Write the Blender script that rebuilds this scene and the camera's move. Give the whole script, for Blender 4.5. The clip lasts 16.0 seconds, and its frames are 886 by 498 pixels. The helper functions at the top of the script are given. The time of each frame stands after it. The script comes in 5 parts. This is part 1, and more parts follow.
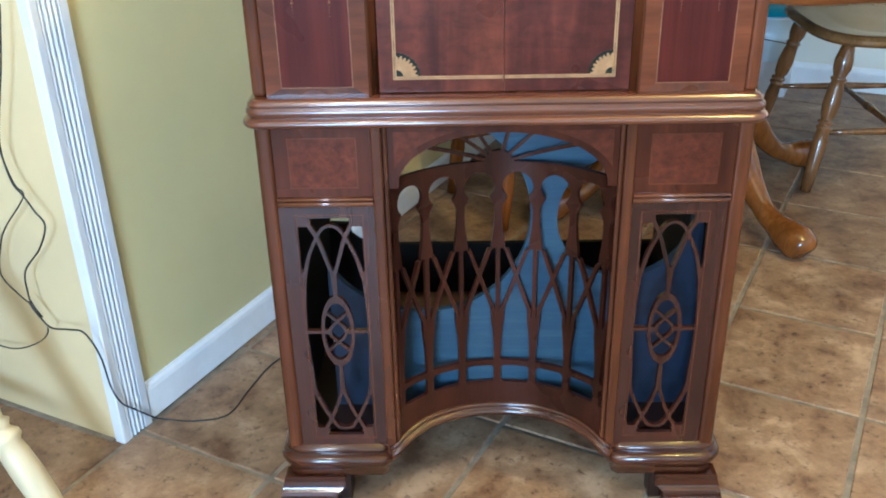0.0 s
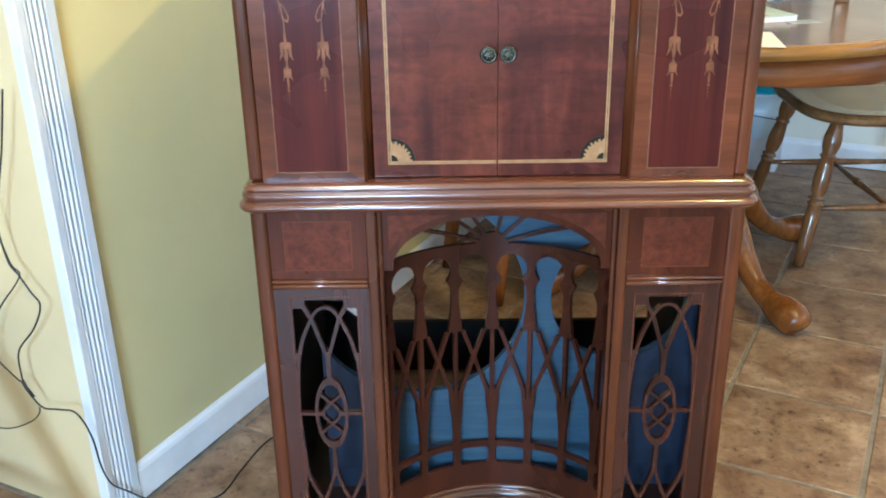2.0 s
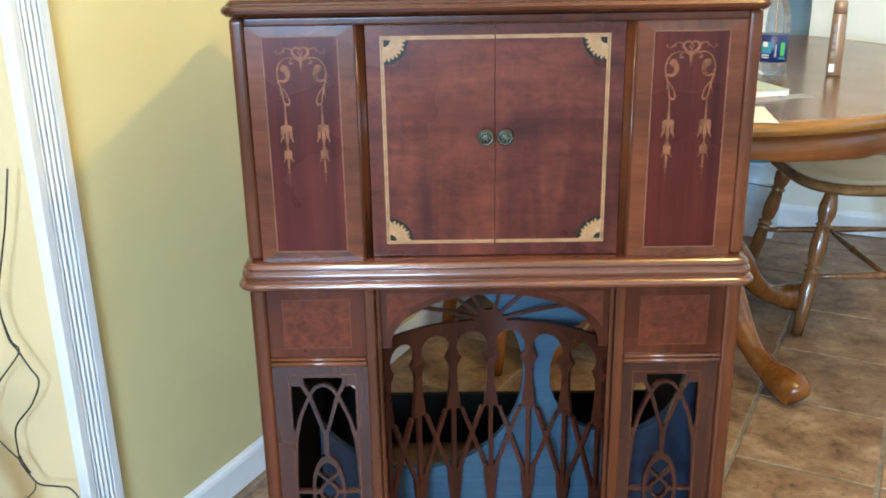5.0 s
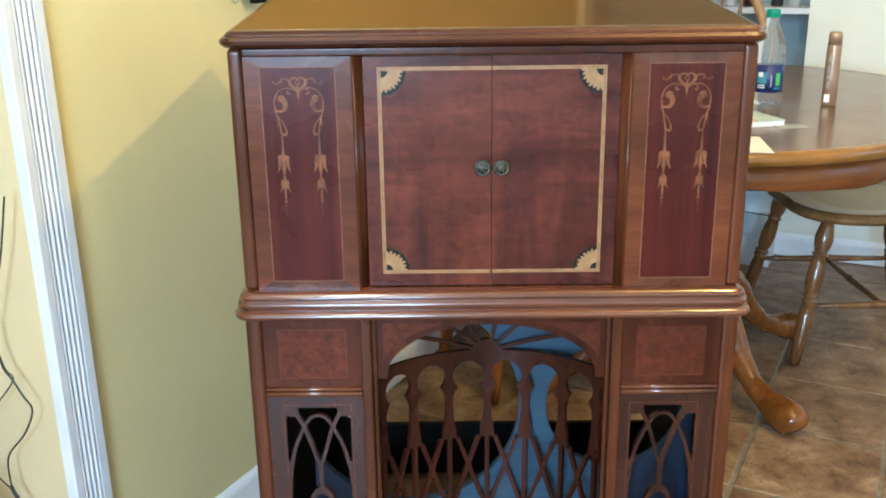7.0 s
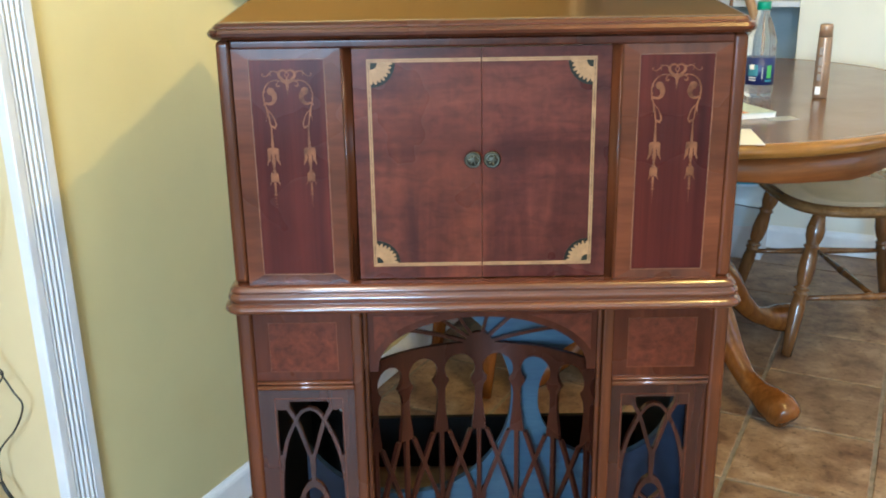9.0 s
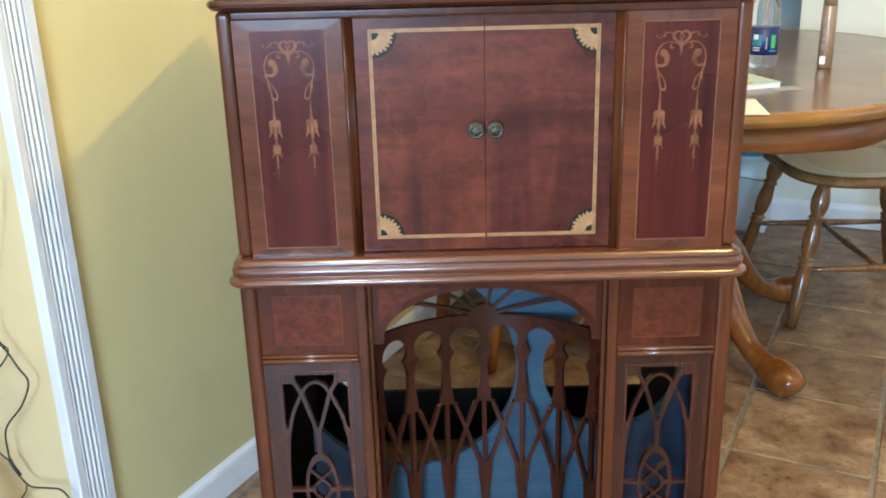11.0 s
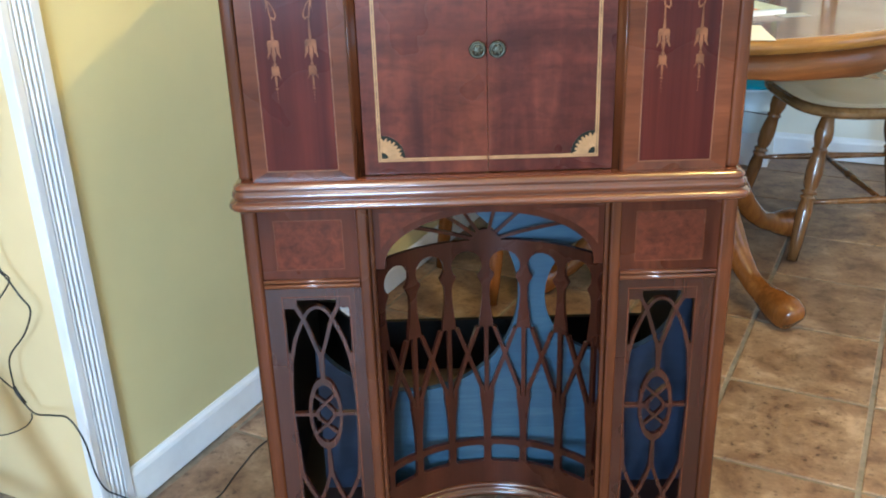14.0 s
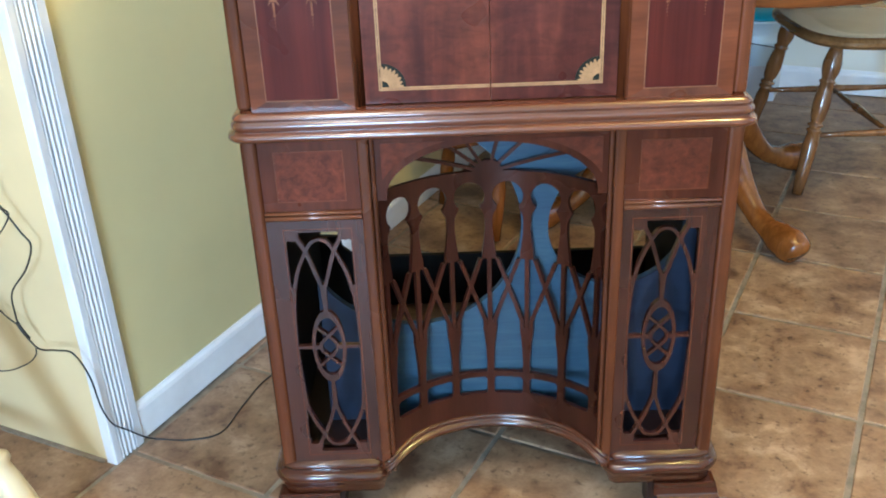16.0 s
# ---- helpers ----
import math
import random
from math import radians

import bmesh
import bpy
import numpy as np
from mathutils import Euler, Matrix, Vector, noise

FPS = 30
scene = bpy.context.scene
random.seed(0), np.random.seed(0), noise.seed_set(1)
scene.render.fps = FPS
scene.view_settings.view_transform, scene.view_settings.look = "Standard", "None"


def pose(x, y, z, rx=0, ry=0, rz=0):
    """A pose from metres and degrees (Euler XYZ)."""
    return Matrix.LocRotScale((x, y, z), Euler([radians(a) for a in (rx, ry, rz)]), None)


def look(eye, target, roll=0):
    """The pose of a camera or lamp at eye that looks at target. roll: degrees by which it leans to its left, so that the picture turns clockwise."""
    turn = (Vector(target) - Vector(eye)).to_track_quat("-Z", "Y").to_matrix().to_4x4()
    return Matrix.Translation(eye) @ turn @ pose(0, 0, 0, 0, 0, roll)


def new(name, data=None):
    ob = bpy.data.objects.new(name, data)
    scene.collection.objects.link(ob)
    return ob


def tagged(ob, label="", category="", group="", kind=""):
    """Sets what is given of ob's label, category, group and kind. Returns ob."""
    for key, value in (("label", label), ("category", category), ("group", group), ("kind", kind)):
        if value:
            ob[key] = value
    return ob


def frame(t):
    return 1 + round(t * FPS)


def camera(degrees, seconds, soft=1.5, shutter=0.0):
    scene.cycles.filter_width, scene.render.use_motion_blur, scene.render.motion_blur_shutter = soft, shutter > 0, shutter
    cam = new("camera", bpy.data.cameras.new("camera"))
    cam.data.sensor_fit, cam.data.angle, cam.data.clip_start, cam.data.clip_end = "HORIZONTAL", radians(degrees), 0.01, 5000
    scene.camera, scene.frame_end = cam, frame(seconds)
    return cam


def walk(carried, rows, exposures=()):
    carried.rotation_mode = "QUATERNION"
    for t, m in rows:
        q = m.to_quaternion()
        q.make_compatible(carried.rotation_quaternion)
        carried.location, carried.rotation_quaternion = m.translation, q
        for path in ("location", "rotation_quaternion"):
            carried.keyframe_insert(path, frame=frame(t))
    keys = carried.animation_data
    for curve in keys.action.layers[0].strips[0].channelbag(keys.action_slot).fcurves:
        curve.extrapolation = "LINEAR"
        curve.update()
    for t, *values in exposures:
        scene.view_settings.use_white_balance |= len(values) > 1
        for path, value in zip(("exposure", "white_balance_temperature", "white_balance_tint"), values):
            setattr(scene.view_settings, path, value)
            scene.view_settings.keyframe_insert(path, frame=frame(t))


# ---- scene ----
cam = camera(50.6, 16.0, soft=1.9)
PATH = [
    (0, (-0.06, -1.216, 1.081), (-0.098, 0.568, 0.178), -1.2),
    (0.5, (-0.061, -1.215, 1.089), (-0.095, 0.582, 0.212), -0.9),
    (1, (-0.06, -1.217, 1.097), (-0.092, 0.6, 0.263), -0.9),
    (1.5, (-0.057, -1.215, 1.1), (-0.091, 0.622, 0.311), -1.1),
    (2, (-0.057, -1.214, 1.103), (-0.085, 0.631, 0.33), -1.0),
    (2.5, (-0.059, -1.215, 1.111), (-0.084, 0.639, 0.361), -0.8),
    (3, (-0.059, -1.219, 1.114), (-0.089, 0.644, 0.387), -0.9),
    (3.5, (-0.056, -1.212, 1.116), (-0.091, 0.658, 0.407), -0.7),
    (4, (-0.056, -1.213, 1.12), (-0.074, 0.664, 0.428), -0.4),
    (4.5, (-0.056, -1.212, 1.124), (-0.083, 0.671, 0.451), -1.0),
    (5, (-0.055, -1.215, 1.131), (-0.08, 0.675, 0.477), -1.0),
    (7.5, (-0.053, -1.211, 1.136), (-0.067, 0.697, 0.537), -0.6),
    (8, (-0.051, -1.21, 1.135), (-0.06, 0.696, 0.529), -0.5),
    (8.5, (-0.05, -1.21, 1.134), (-0.059, 0.696, 0.526), -0.8),
    (9, (-0.05, -1.211, 1.131), (-0.055, 0.694, 0.52), -0.9),
    (11.5, (-0.053, -1.206, 1.116), (-0.066, 0.679, 0.447), -1.6),
    (12, (-0.055, -1.202, 1.11), (-0.056, 0.677, 0.424), -1.3),
    (12.5, (-0.056, -1.2, 1.109), (-0.051, 0.669, 0.396), -1.2),
    (13, (-0.056, -1.203, 1.104), (-0.058, 0.661, 0.38), -1.4),
    (13.5, (-0.053, -1.204, 1.098), (-0.064, 0.651, 0.352), -1.5),
    (14, (-0.054, -1.21, 1.093), (-0.07, 0.637, 0.325), -1.8),
    (14.5, (-0.052, -1.212, 1.086), (-0.076, 0.622, 0.29), -2.1),
    (15, (-0.05, -1.206, 1.083), (-0.073, 0.609, 0.242), -2.1),
    (15.5, (-0.051, -1.205, 1.08), (-0.077, 0.599, 0.216), -2.3),
    (16, (-0.054, -1.204, 1.075), (-0.08, 0.591, 0.193), -2.3),
]
walk(cam, [(t, look(eye, target, roll)) for t, eye, target, roll in PATH],
     [(0, 0.0, 4880, 11), (4, 0.03, 5110, 11), (9, -0.16, 5240, 11), (12, -0.07, 5220, 12), (16, 0.06, 5020, 12)])

# ---- light ----
world = bpy.data.worlds.new("world")
world.use_nodes = True
scene.world = world
wn = world.node_tree.nodes
sky = wn.new("ShaderNodeTexSky")
sky.sky_type, sky.sun_disc = "NISHITA", False
sky.sun_elevation, sky.sun_rotation = radians(35), radians(160)
world.node_tree.links.new(sky.outputs[0], wn["Background"].inputs[0])
wn["Background"].inputs[1].default_value = 0.08
scene.view_settings.exposure = 0.0


def area(name, m, sx, sy, watts, colour):
    lamp = bpy.data.lights.new(name, "AREA")
    lamp.shape, lamp.size, lamp.size_y, lamp.energy, lamp.color = "RECTANGLE", sx, sy, watts, colour
    ob = new(name, lamp)
    ob.matrix_world = m
    return ob


# the room's own axes: u away from the long yellow wall, v along it; origin at the near foot of the fluted casing
ROOM = pose(-0.677, 0.144, 0, 0, 0, -25.3)

# daylight through the window behind the walk and the one beside the table, and the warm ceiling lamps
for u in (1.42, 1.96):
    area("window_daylight", ROOM @ pose(u, -4.0, 1.45, 90, 0, 0), 0.44, 1.25, 108, (0.62, 0.82, 0.94))
area("side_daylight", ROOM @ pose(3.30, 1.30, 1.50, 90, 0, 90), 1.2, 1.1, 8, (0.80, 0.90, 1.0))
lamp = bpy.data.lights.new("ceiling_bulb", "POINT")
lamp.energy, lamp.color, lamp.shadow_soft_size = 61, (1.0, 0.66, 0.15), 0.026
new("ceiling_bulb", lamp).location = (0.81, -0.27, 2.08)

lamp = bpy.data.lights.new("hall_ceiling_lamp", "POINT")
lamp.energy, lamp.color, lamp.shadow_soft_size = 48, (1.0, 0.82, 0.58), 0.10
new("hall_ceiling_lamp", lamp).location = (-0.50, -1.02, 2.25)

# Unseen warm fill for the near wall, standing in for bounce and lamp light.
area("hall_warm_fill", ROOM @ pose(-1.15, -4.0, 1.45, 90, 0, 0), 0.7, 1.1, 14, (1.0, 0.80, 0.52))

# ---- materials ----


def material(name, rough=0.5, metal=0.0):
    m = bpy.data.materials.new(name)
    m.use_nodes = True
    nt = m.node_tree
    b = nt.nodes["Principled BSDF"]
    b.inputs["Roughness"].default_value, b.inputs["Metallic"].default_value = rough, metal
    return m, nt, b


def node(nt, kind, **values):
    n = nt.nodes.new(kind)
    for key, v in values.items():
        n.inputs[key.replace("_", " ")].default_value = v
    return n


def coords(nt, scale=(1, 1, 1), turn=(0, 0, 0)):
    """Object coordinates, scaled and turned."""
    tc, mp = nt.nodes.new("ShaderNodeTexCoord"), nt.nodes.new("ShaderNodeMapping")
    mp.inputs["Location"].default_value = (3.31, 5.47, 2.23)
    mp.inputs["Scale"].default_value = scale
    mp.inputs["Rotation"].default_value = [radians(a) for a in turn]
    nt.links.new(tc.outputs["Object"], mp.inputs["Vector"])
    return mp.outputs[0]


def ramp(nt, fac, stops):
    r = nt.nodes.new("ShaderNodeValToRGB")
    while len(r.color_ramp.elements) < len(stops):
        r.color_ramp.elements.new(0.5)
    for e, (p, c) in zip(r.color_ramp.elements, stops):
        e.position, e.color = p, (*c, 1)
    nt.links.new(fac, r.inputs[0])
    return r.outputs[0]


def mixed(nt, fac, a, b, mode="MIX"):
    """a mixed with b; each of fac, a and b is a socket or a value."""
    n = nt.nodes.new("ShaderNodeMix")
    n.data_type, n.blend_type = "RGBA", mode
    for s, v in ((n.inputs["Factor"], fac), (n.inputs[6], a), (n.inputs[7], b)):
        if isinstance(v, bpy.types.NodeSocket):
            nt.links.new(v, s)
        else:
            s.default_value = v if not isinstance(v, tuple) else (*v, 1)
    return n.outputs[2]


def bump(nt, b, height, strength, distance=0.002):
    n = node(nt, "ShaderNodeBump", Strength=strength, Distance=distance)
    nt.links.new(height, n.inputs["Height"])
    nt.links.new(n.outputs[0], b.inputs["Normal"])


def wood(name, dark, light, rough=0.3, grain=(1, 1, 0.06), turn=(0, 0, 0), figure=0.0, fine=90.0, coat=0.12, spec=0.34, cloud=0.8):
    """Stained wood: long grain along z unless turned, cloudy tone, fine pores, an optional cross figure."""
    m, nt, b = material(name, rough)
    v = coords(nt, grain, turn)
    n1 = node(nt, "ShaderNodeTexNoise", Scale=14.0, Detail=5.0, Roughness=0.6, Distortion=0.6)
    n2 = node(nt, "ShaderNodeTexNoise", Scale=fine, Detail=3.0, Roughness=0.7)
    v0 = coords(nt)
    n3 = node(nt, "ShaderNodeTexNoise", Scale=5.0, Detail=3.0)
    nt.links.new(v, n1.inputs["Vector"]), nt.links.new(v, n2.inputs["Vector"]), nt.links.new(v0, n3.inputs["Vector"])
    c = ramp(nt, n1.outputs["Fac"], [(0.30, dark), (0.68, light)])
    pores = ramp(nt, n2.outputs["Fac"], [(0.38, (0.62, 0.58, 0.55)), (0.58, (1.0, 1.0, 1.0))])
    c = mixed(nt, 0.55, c, pores, "MULTIPLY")
    tone = ramp(nt, n3.outputs["Fac"], [(0.3, (0.62, 0.60, 0.60)), (0.7, (1.2, 1.17, 1.12))])
    c = mixed(nt, cloud, c, tone, "MULTIPLY")
    if figure:
        vf = coords(nt, (0.45, 1, 3.6), (0, 6, 0))
        nf = node(nt, "ShaderNodeTexNoise", Scale=11.0, Detail=3.0, Distortion=1.4)
        nt.links.new(vf, nf.inputs["Vector"])
        f = ramp(nt, nf.outputs["Fac"], [(0.36, (0.5, 0.46, 0.46)), (0.6, (1.12, 1.1, 1.08))])
        c = mixed(nt, figure, c, f, "MULTIPLY")
    nt.links.new(c, b.inputs["Base Color"])
    rr = node(nt, "ShaderNodeMapRange", To_Min=rough - 0.06, To_Max=rough + 0.12)
    nt.links.new(n3.outputs["Fac"], rr.inputs["Value"])
    nt.links.new(rr.outputs[0], b.inputs["Roughness"])
    b.inputs["Coat Weight"].default_value, b.inputs["Coat Roughness"].default_value = coat, 0.10
    b.inputs["Specular IOR Level"].default_value = spec
    bump(nt, b, n2.outputs["Fac"], 0.12, 0.0006)
    return m


def plain(name, colour, rough=0.5, metal=0.0, vary=0.12, scale=8.0, relief=0.0, relief_scale=120.0, spec=0.5):
    """One colour with cloudy unevenness and fine relief."""
    m, nt, b = material(name, rough, metal)
    v = coords(nt)
    b.inputs["Specular IOR Level"].default_value = spec
    n1 = node(nt, "ShaderNodeTexNoise", Scale=scale, Detail=5.0, Roughness=0.6)
    nt.links.new(v, n1.inputs["Vector"])
    lo, hi = [tuple(min(1, k * s) for k in colour) for s in (1 - vary, 1 + vary)]
    nt.links.new(ramp(nt, n1.outputs["Fac"], [(0.3, lo), (0.7, hi)]), b.inputs["Base Color"])
    n2 = node(nt, "ShaderNodeTexNoise", Scale=relief_scale, Detail=3.0)
    nt.links.new(v, n2.inputs["Vector"])
    if relief:
        bump(nt, b, n2.outputs["Fac"], relief, 0.001)
    rr = node(nt, "ShaderNodeMapRange", To_Min=max(0.02, rough - 0.08), To_Max=min(1, rough + 0.08))
    nt.links.new(n1.outputs["Fac"], rr.inputs["Value"])
    nt.links.new(rr.outputs[0], b.inputs["Roughness"])
    return m


M_WALNUT = wood("walnut_frame", (0.039, 0.0099, 0.0043), (0.100, 0.0253, 0.0104), rough=0.24, spec=0.22, coat=0.04)
M_WALNUT_X = wood("walnut_moulding", (0.045, 0.0113, 0.0044), (0.112, 0.0293, 0.0106), grain=(0.06, 1, 1), rough=0.22, coat=0.55, spec=0.30)

M_FADED = wood("faded_walnut", (0.060, 0.0172, 0.0072), (0.138, 0.0423, 0.0174), grain=(0.06, 1, 1), rough=0.19, coat=0.7, spec=0.5)
M_PLINTH = wood("dark_polished_walnut", (0.033, 0.0084, 0.0033), (0.084, 0.0220, 0.0080), grain=(0.06, 1, 1), rough=0.17, coat=0.7, spec=0.25)
M_POST = wood("walnut_upright", (0.058, 0.0178, 0.0064), (0.138, 0.0410, 0.0140), rough=0.22, spec=0.3, coat=0.06)


def shellac_top():
    """Dark walnut under amber shellac: the gloss itself is amber."""
    m, nt, b = material("shellac_top")
    n1 = node(nt, "ShaderNodeTexNoise", Scale=14.0, Detail=5.0, Roughness=0.6)
    nt.links.new(coords(nt, (0.06, 1, 1)), n1.inputs["Vector"])
    n2 = node(nt, "ShaderNodeTexNoise", Scale=6.0, Detail=4.0)
    nt.links.new(coords(nt), n2.inputs["Vector"])
    d = nt.nodes.new("ShaderNodeBsdfDiffuse")
    nt.links.new(ramp(nt, n1.outputs["Fac"], [(0.3, (0.030, 0.010, 0.004)), (0.7, (0.075, 0.025, 0.009))]), d.inputs["Color"])
    g = nt.nodes.new("ShaderNodeBsdfGlossy")
    g.inputs["Color"].default_value = (0.95, 0.66, 0.32, 1)
    rr = node(nt, "ShaderNodeMapRange", To_Min=0.07, To_Max=0.20)
    nt.links.new(n2.outputs["Fac"], rr.inputs["Value"])
    nt.links.new(rr.outputs[0], g.inputs["Roughness"])
    mix = nt.nodes.new("ShaderNodeMixShader")
    mix.inputs[0].default_value = 0.36
    nt.links.new(d.outputs[0], mix.inputs[1]), nt.links.new(g.outputs[0], mix.inputs[2])
    nt.links.new(mix.outputs[0], nt.nodes["Material Output"].inputs["Surface"])
    return m


def door_veneer():
    """Crotch walnut: level ripples above, upright plumes below, dark crossing lines."""
    m, nt, b = material("door_veneer", 0.26)
    plume = node(nt, "ShaderNodeTexNoise", Scale=8.0, Detail=4.0, Roughness=0.5, Distortion=0.5)
    nt.links.new(coords(nt, (3.0, 1, 0.42)), plume.inputs["Vector"])
    ripple = node(nt, "ShaderNodeTexNoise", Scale=8.0, Detail=4.0, Roughness=0.5, Distortion=0.5)
    nt.links.new(coords(nt, (0.55, 1, 3.4), (0, 5, 0)), ripple.inputs["Vector"])
    pores = node(nt, "ShaderNodeTexNoise", Scale=150.0, Detail=3.0, Roughness=0.7)
    nt.links.new(coords(nt, (1, 1, 0.12)), pores.inputs["Vector"])
    cloud = node(nt, "ShaderNodeTexNoise", Scale=7.0, Detail=3.0)
    nt.links.new(coords(nt), cloud.inputs["Vector"])
    a = ramp(nt, plume.outputs["Fac"], [(0.30, (0.042, 0.0098, 0.0078)), (0.5, (0.090, 0.0219, 0.0129)), (0.70, (0.158, 0.0428, 0.0217))])
    r = ramp(nt, ripple.outputs["Fac"], [(0.30, (0.060, 0.0141, 0.0093)), (0.48, (0.096, 0.0237, 0.0138)), (0.68, (0.136, 0.0358, 0.0187))])
    tc = nt.nodes.new("ShaderNodeTexCoord")
    sp = nt.nodes.new("ShaderNodeSeparateXYZ")
    nt.links.new(tc.outputs["Object"], sp.inputs[0])
    high = node(nt, "ShaderNodeMapRange", From_Min=0.78, From_Max=0.93)
    nt.links.new(sp.outputs["Z"], high.inputs["Value"])
    c = mixed(nt, high.outputs[0], a, r)
    c = mixed(nt, 0.45, c, ramp(nt, ripple.outputs["Fac"], [(0.34, (0.62, 0.58, 0.58)), (0.5, (1, 1, 1))]), "MULTIPLY")
    c = mixed(nt, 0.22, c, ramp(nt, pores.outputs["Fac"], [(0.38, (0.6, 0.56, 0.55)), (0.58, (1, 1, 1))]), "MULTIPLY")
    curl = node(nt, "ShaderNodeTexNoise", Scale=44.0, Detail=3.0, Roughness=0.55, Distortion=0.8)
    nt.links.new(coords(nt, (1.1, 1, 1.5), (0, -8, 0)), curl.inputs["Vector"])
    c = mixed(nt, 0.55, c, ramp(nt, curl.outputs["Fac"], [(0.34, (0.66, 0.64, 0.66)), (0.60, (1.14, 1.12, 1.08))]), "MULTIPLY")
    fiddle = node(nt, "ShaderNodeTexNoise", Scale=15.0, Detail=4.0, Roughness=0.6, Distortion=1.6)
    nt.links.new(coords(nt, (0.55, 1, 2.9), (0, 4, 0)), fiddle.inputs["Vector"])
    c = mixed(nt, 0.6, c, ramp(nt, fiddle.outputs["Fac"], [(0.34, (0.70, 0.67, 0.70)), (0.47, (0.96, 0.95, 0.95)), (0.64, (1.12, 1.10, 1.06))]), "MULTIPLY")
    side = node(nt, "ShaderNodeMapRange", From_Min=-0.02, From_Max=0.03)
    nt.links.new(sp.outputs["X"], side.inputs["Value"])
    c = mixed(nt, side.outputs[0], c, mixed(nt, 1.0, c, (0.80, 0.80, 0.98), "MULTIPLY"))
    c = mixed(nt, 0.7, c, ramp(nt, cloud.outputs["Fac"], [(0.3, (0.75, 0.75, 0.8)), (0.7, (1.15, 1.12, 1.05))]), "MULTIPLY")
    nt.links.new(c, b.inputs["Base Color"])
    rr = node(nt, "ShaderNodeMapRange", To_Min=0.20, To_Max=0.36)
    nt.links.new(cloud.outputs["Fac"], rr.inputs["Value"])
    nt.links.new(rr.outputs[0], b.inputs["Roughness"])
    b.inputs["Coat Weight"].default_value, b.inputs["Coat Roughness"].default_value = 0.08, 0.12
    b.inputs["Specular IOR Level"].default_value = 0.22
    bump(nt, b, pores.outputs["Fac"], 0.1, 0.0006)
    return m


M_DOOR = door_veneer()
M_GRILLE = wood("fretwork_walnut", (0.025, 0.0067, 0.0036), (0.058, 0.0150, 0.0072), rough=0.26, spec=0.25, coat=0.04)
M_FRET = wood("polished_fretwork", (0.027, 0.0074, 0.0042), (0.062, 0.0170, 0.0086), rough=0.24, spec=0.5, coat=0.25)
M_PANEL = wood("mahogany_panel", (0.046, 0.0080, 0.0068), (0.102, 0.0185, 0.0120), grain=(1.6, 1, 0.03), rough=0.26, spec=0.17, coat=0.04)
M_BAND = wood("crossband_veneer", (0.084, 0.0237, 0.0089), (0.166, 0.0498, 0.0187), grain=(0.10, 1, 1), rough=0.26, spec=0.22, coat=0.06)
# Upright grain, and darkened to paint in how these pieces catch less light.
M_BAND_SHADED = wood("crossband_veneer_upright_shaded", (0.062, 0.0172, 0.0070), (0.122, 0.0365, 0.0145), grain=(1, 1, 0.10), rough=0.24, spec=0.4)
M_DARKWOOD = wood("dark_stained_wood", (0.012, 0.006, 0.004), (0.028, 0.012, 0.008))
M_RAW = wood("unfinished_wood", (0.20, 0.115, 0.05), (0.36, 0.22, 0.11), grain=(0.06, 1, 1), rough=0.6, coat=0.0)
M_OAK = wood("golden_oak", (0.135, 0.042, 0.006), (0.29, 0.102, 0.018), rough=0.2, coat=0.3)
M_OAK_EDGE = wood("golden_oak_edge", (0.20, 0.090, 0.015), (0.42, 0.205, 0.044), grain=(0.10, 0.10, 1.6), rough=0.18, coat=0.5)
M_OAK_TOP = wood("oak_tabletop", (0.125, 0.056, 0.017), (0.215, 0.102, 0.034), grain=(1.6, 0.05, 1), rough=0.2, coat=0.2, spec=0.3, cloud=0.25)
M_SEAT = wood("polished_oak_seat", (0.17, 0.085, 0.026), (0.32, 0.17, 0.060), grain=(0.07, 1, 1), rough=0.20, coat=0.5, spec=0.4)
M_OAK_LEVEL = wood("oak_apron", (0.105, 0.032, 0.0072), (0.23, 0.075, 0.0165), grain=(0.10, 0.10, 1.6), rough=0.28, coat=0.2)
M_OAK_DULL = wood("worn_oak", (0.115, 0.047, 0.012), (0.27, 0.118, 0.036), rough=0.22, coat=0.6, spec=0.5)
M_CREAM = plain("cream_paint", (0.58, 0.50, 0.32), 0.35, vary=0.06)
M_WALL = plain("yellow_wall_paint", (0.64, 0.562, 0.285), 0.6, vary=0.05, scale=3.0, relief=0.12, relief_scale=220)
# The same yellow paint, tinted warmer to stand in for the hall's warm light.
M_WALL_WARMLIT = plain("warm_lit_wall_paint", (0.62, 0.505, 0.285), 0.6, vary=0.07, scale=3.0, relief=0.12, relief_scale=220)
M_WALL_PALE = plain("pale_wall_paint", (0.79, 0.77, 0.66), 0.6, vary=0.04, scale=3.0, relief=0.1, relief_scale=220)
M_TEAL = plain("grey_teal_paint", (0.40, 0.48, 0.50), 0.6, vary=0.08, relief=0.1)
M_WHITE = plain("white_trim_paint", (0.66, 0.67, 0.69), 0.36, vary=0.05, scale=14, relief=0.05, relief_scale=60)
M_BASE = plain("white_baseboard_paint", (0.84, 0.86, 0.88), 0.35, vary=0.06, scale=14, relief=0.05, relief_scale=60)
M_CEIL = plain("ceiling_paint", (0.78, 0.76, 0.70), 0.8, vary=0.04)
M_CAULK = plain("grey_caulk", (0.20, 0.165, 0.125), 0.8, vary=0.3, scale=30, relief=0.4)
M_GROUT = plain("grout", (0.225, 0.185, 0.135), 0.85, vary=0.3, scale=30, relief=0.4)


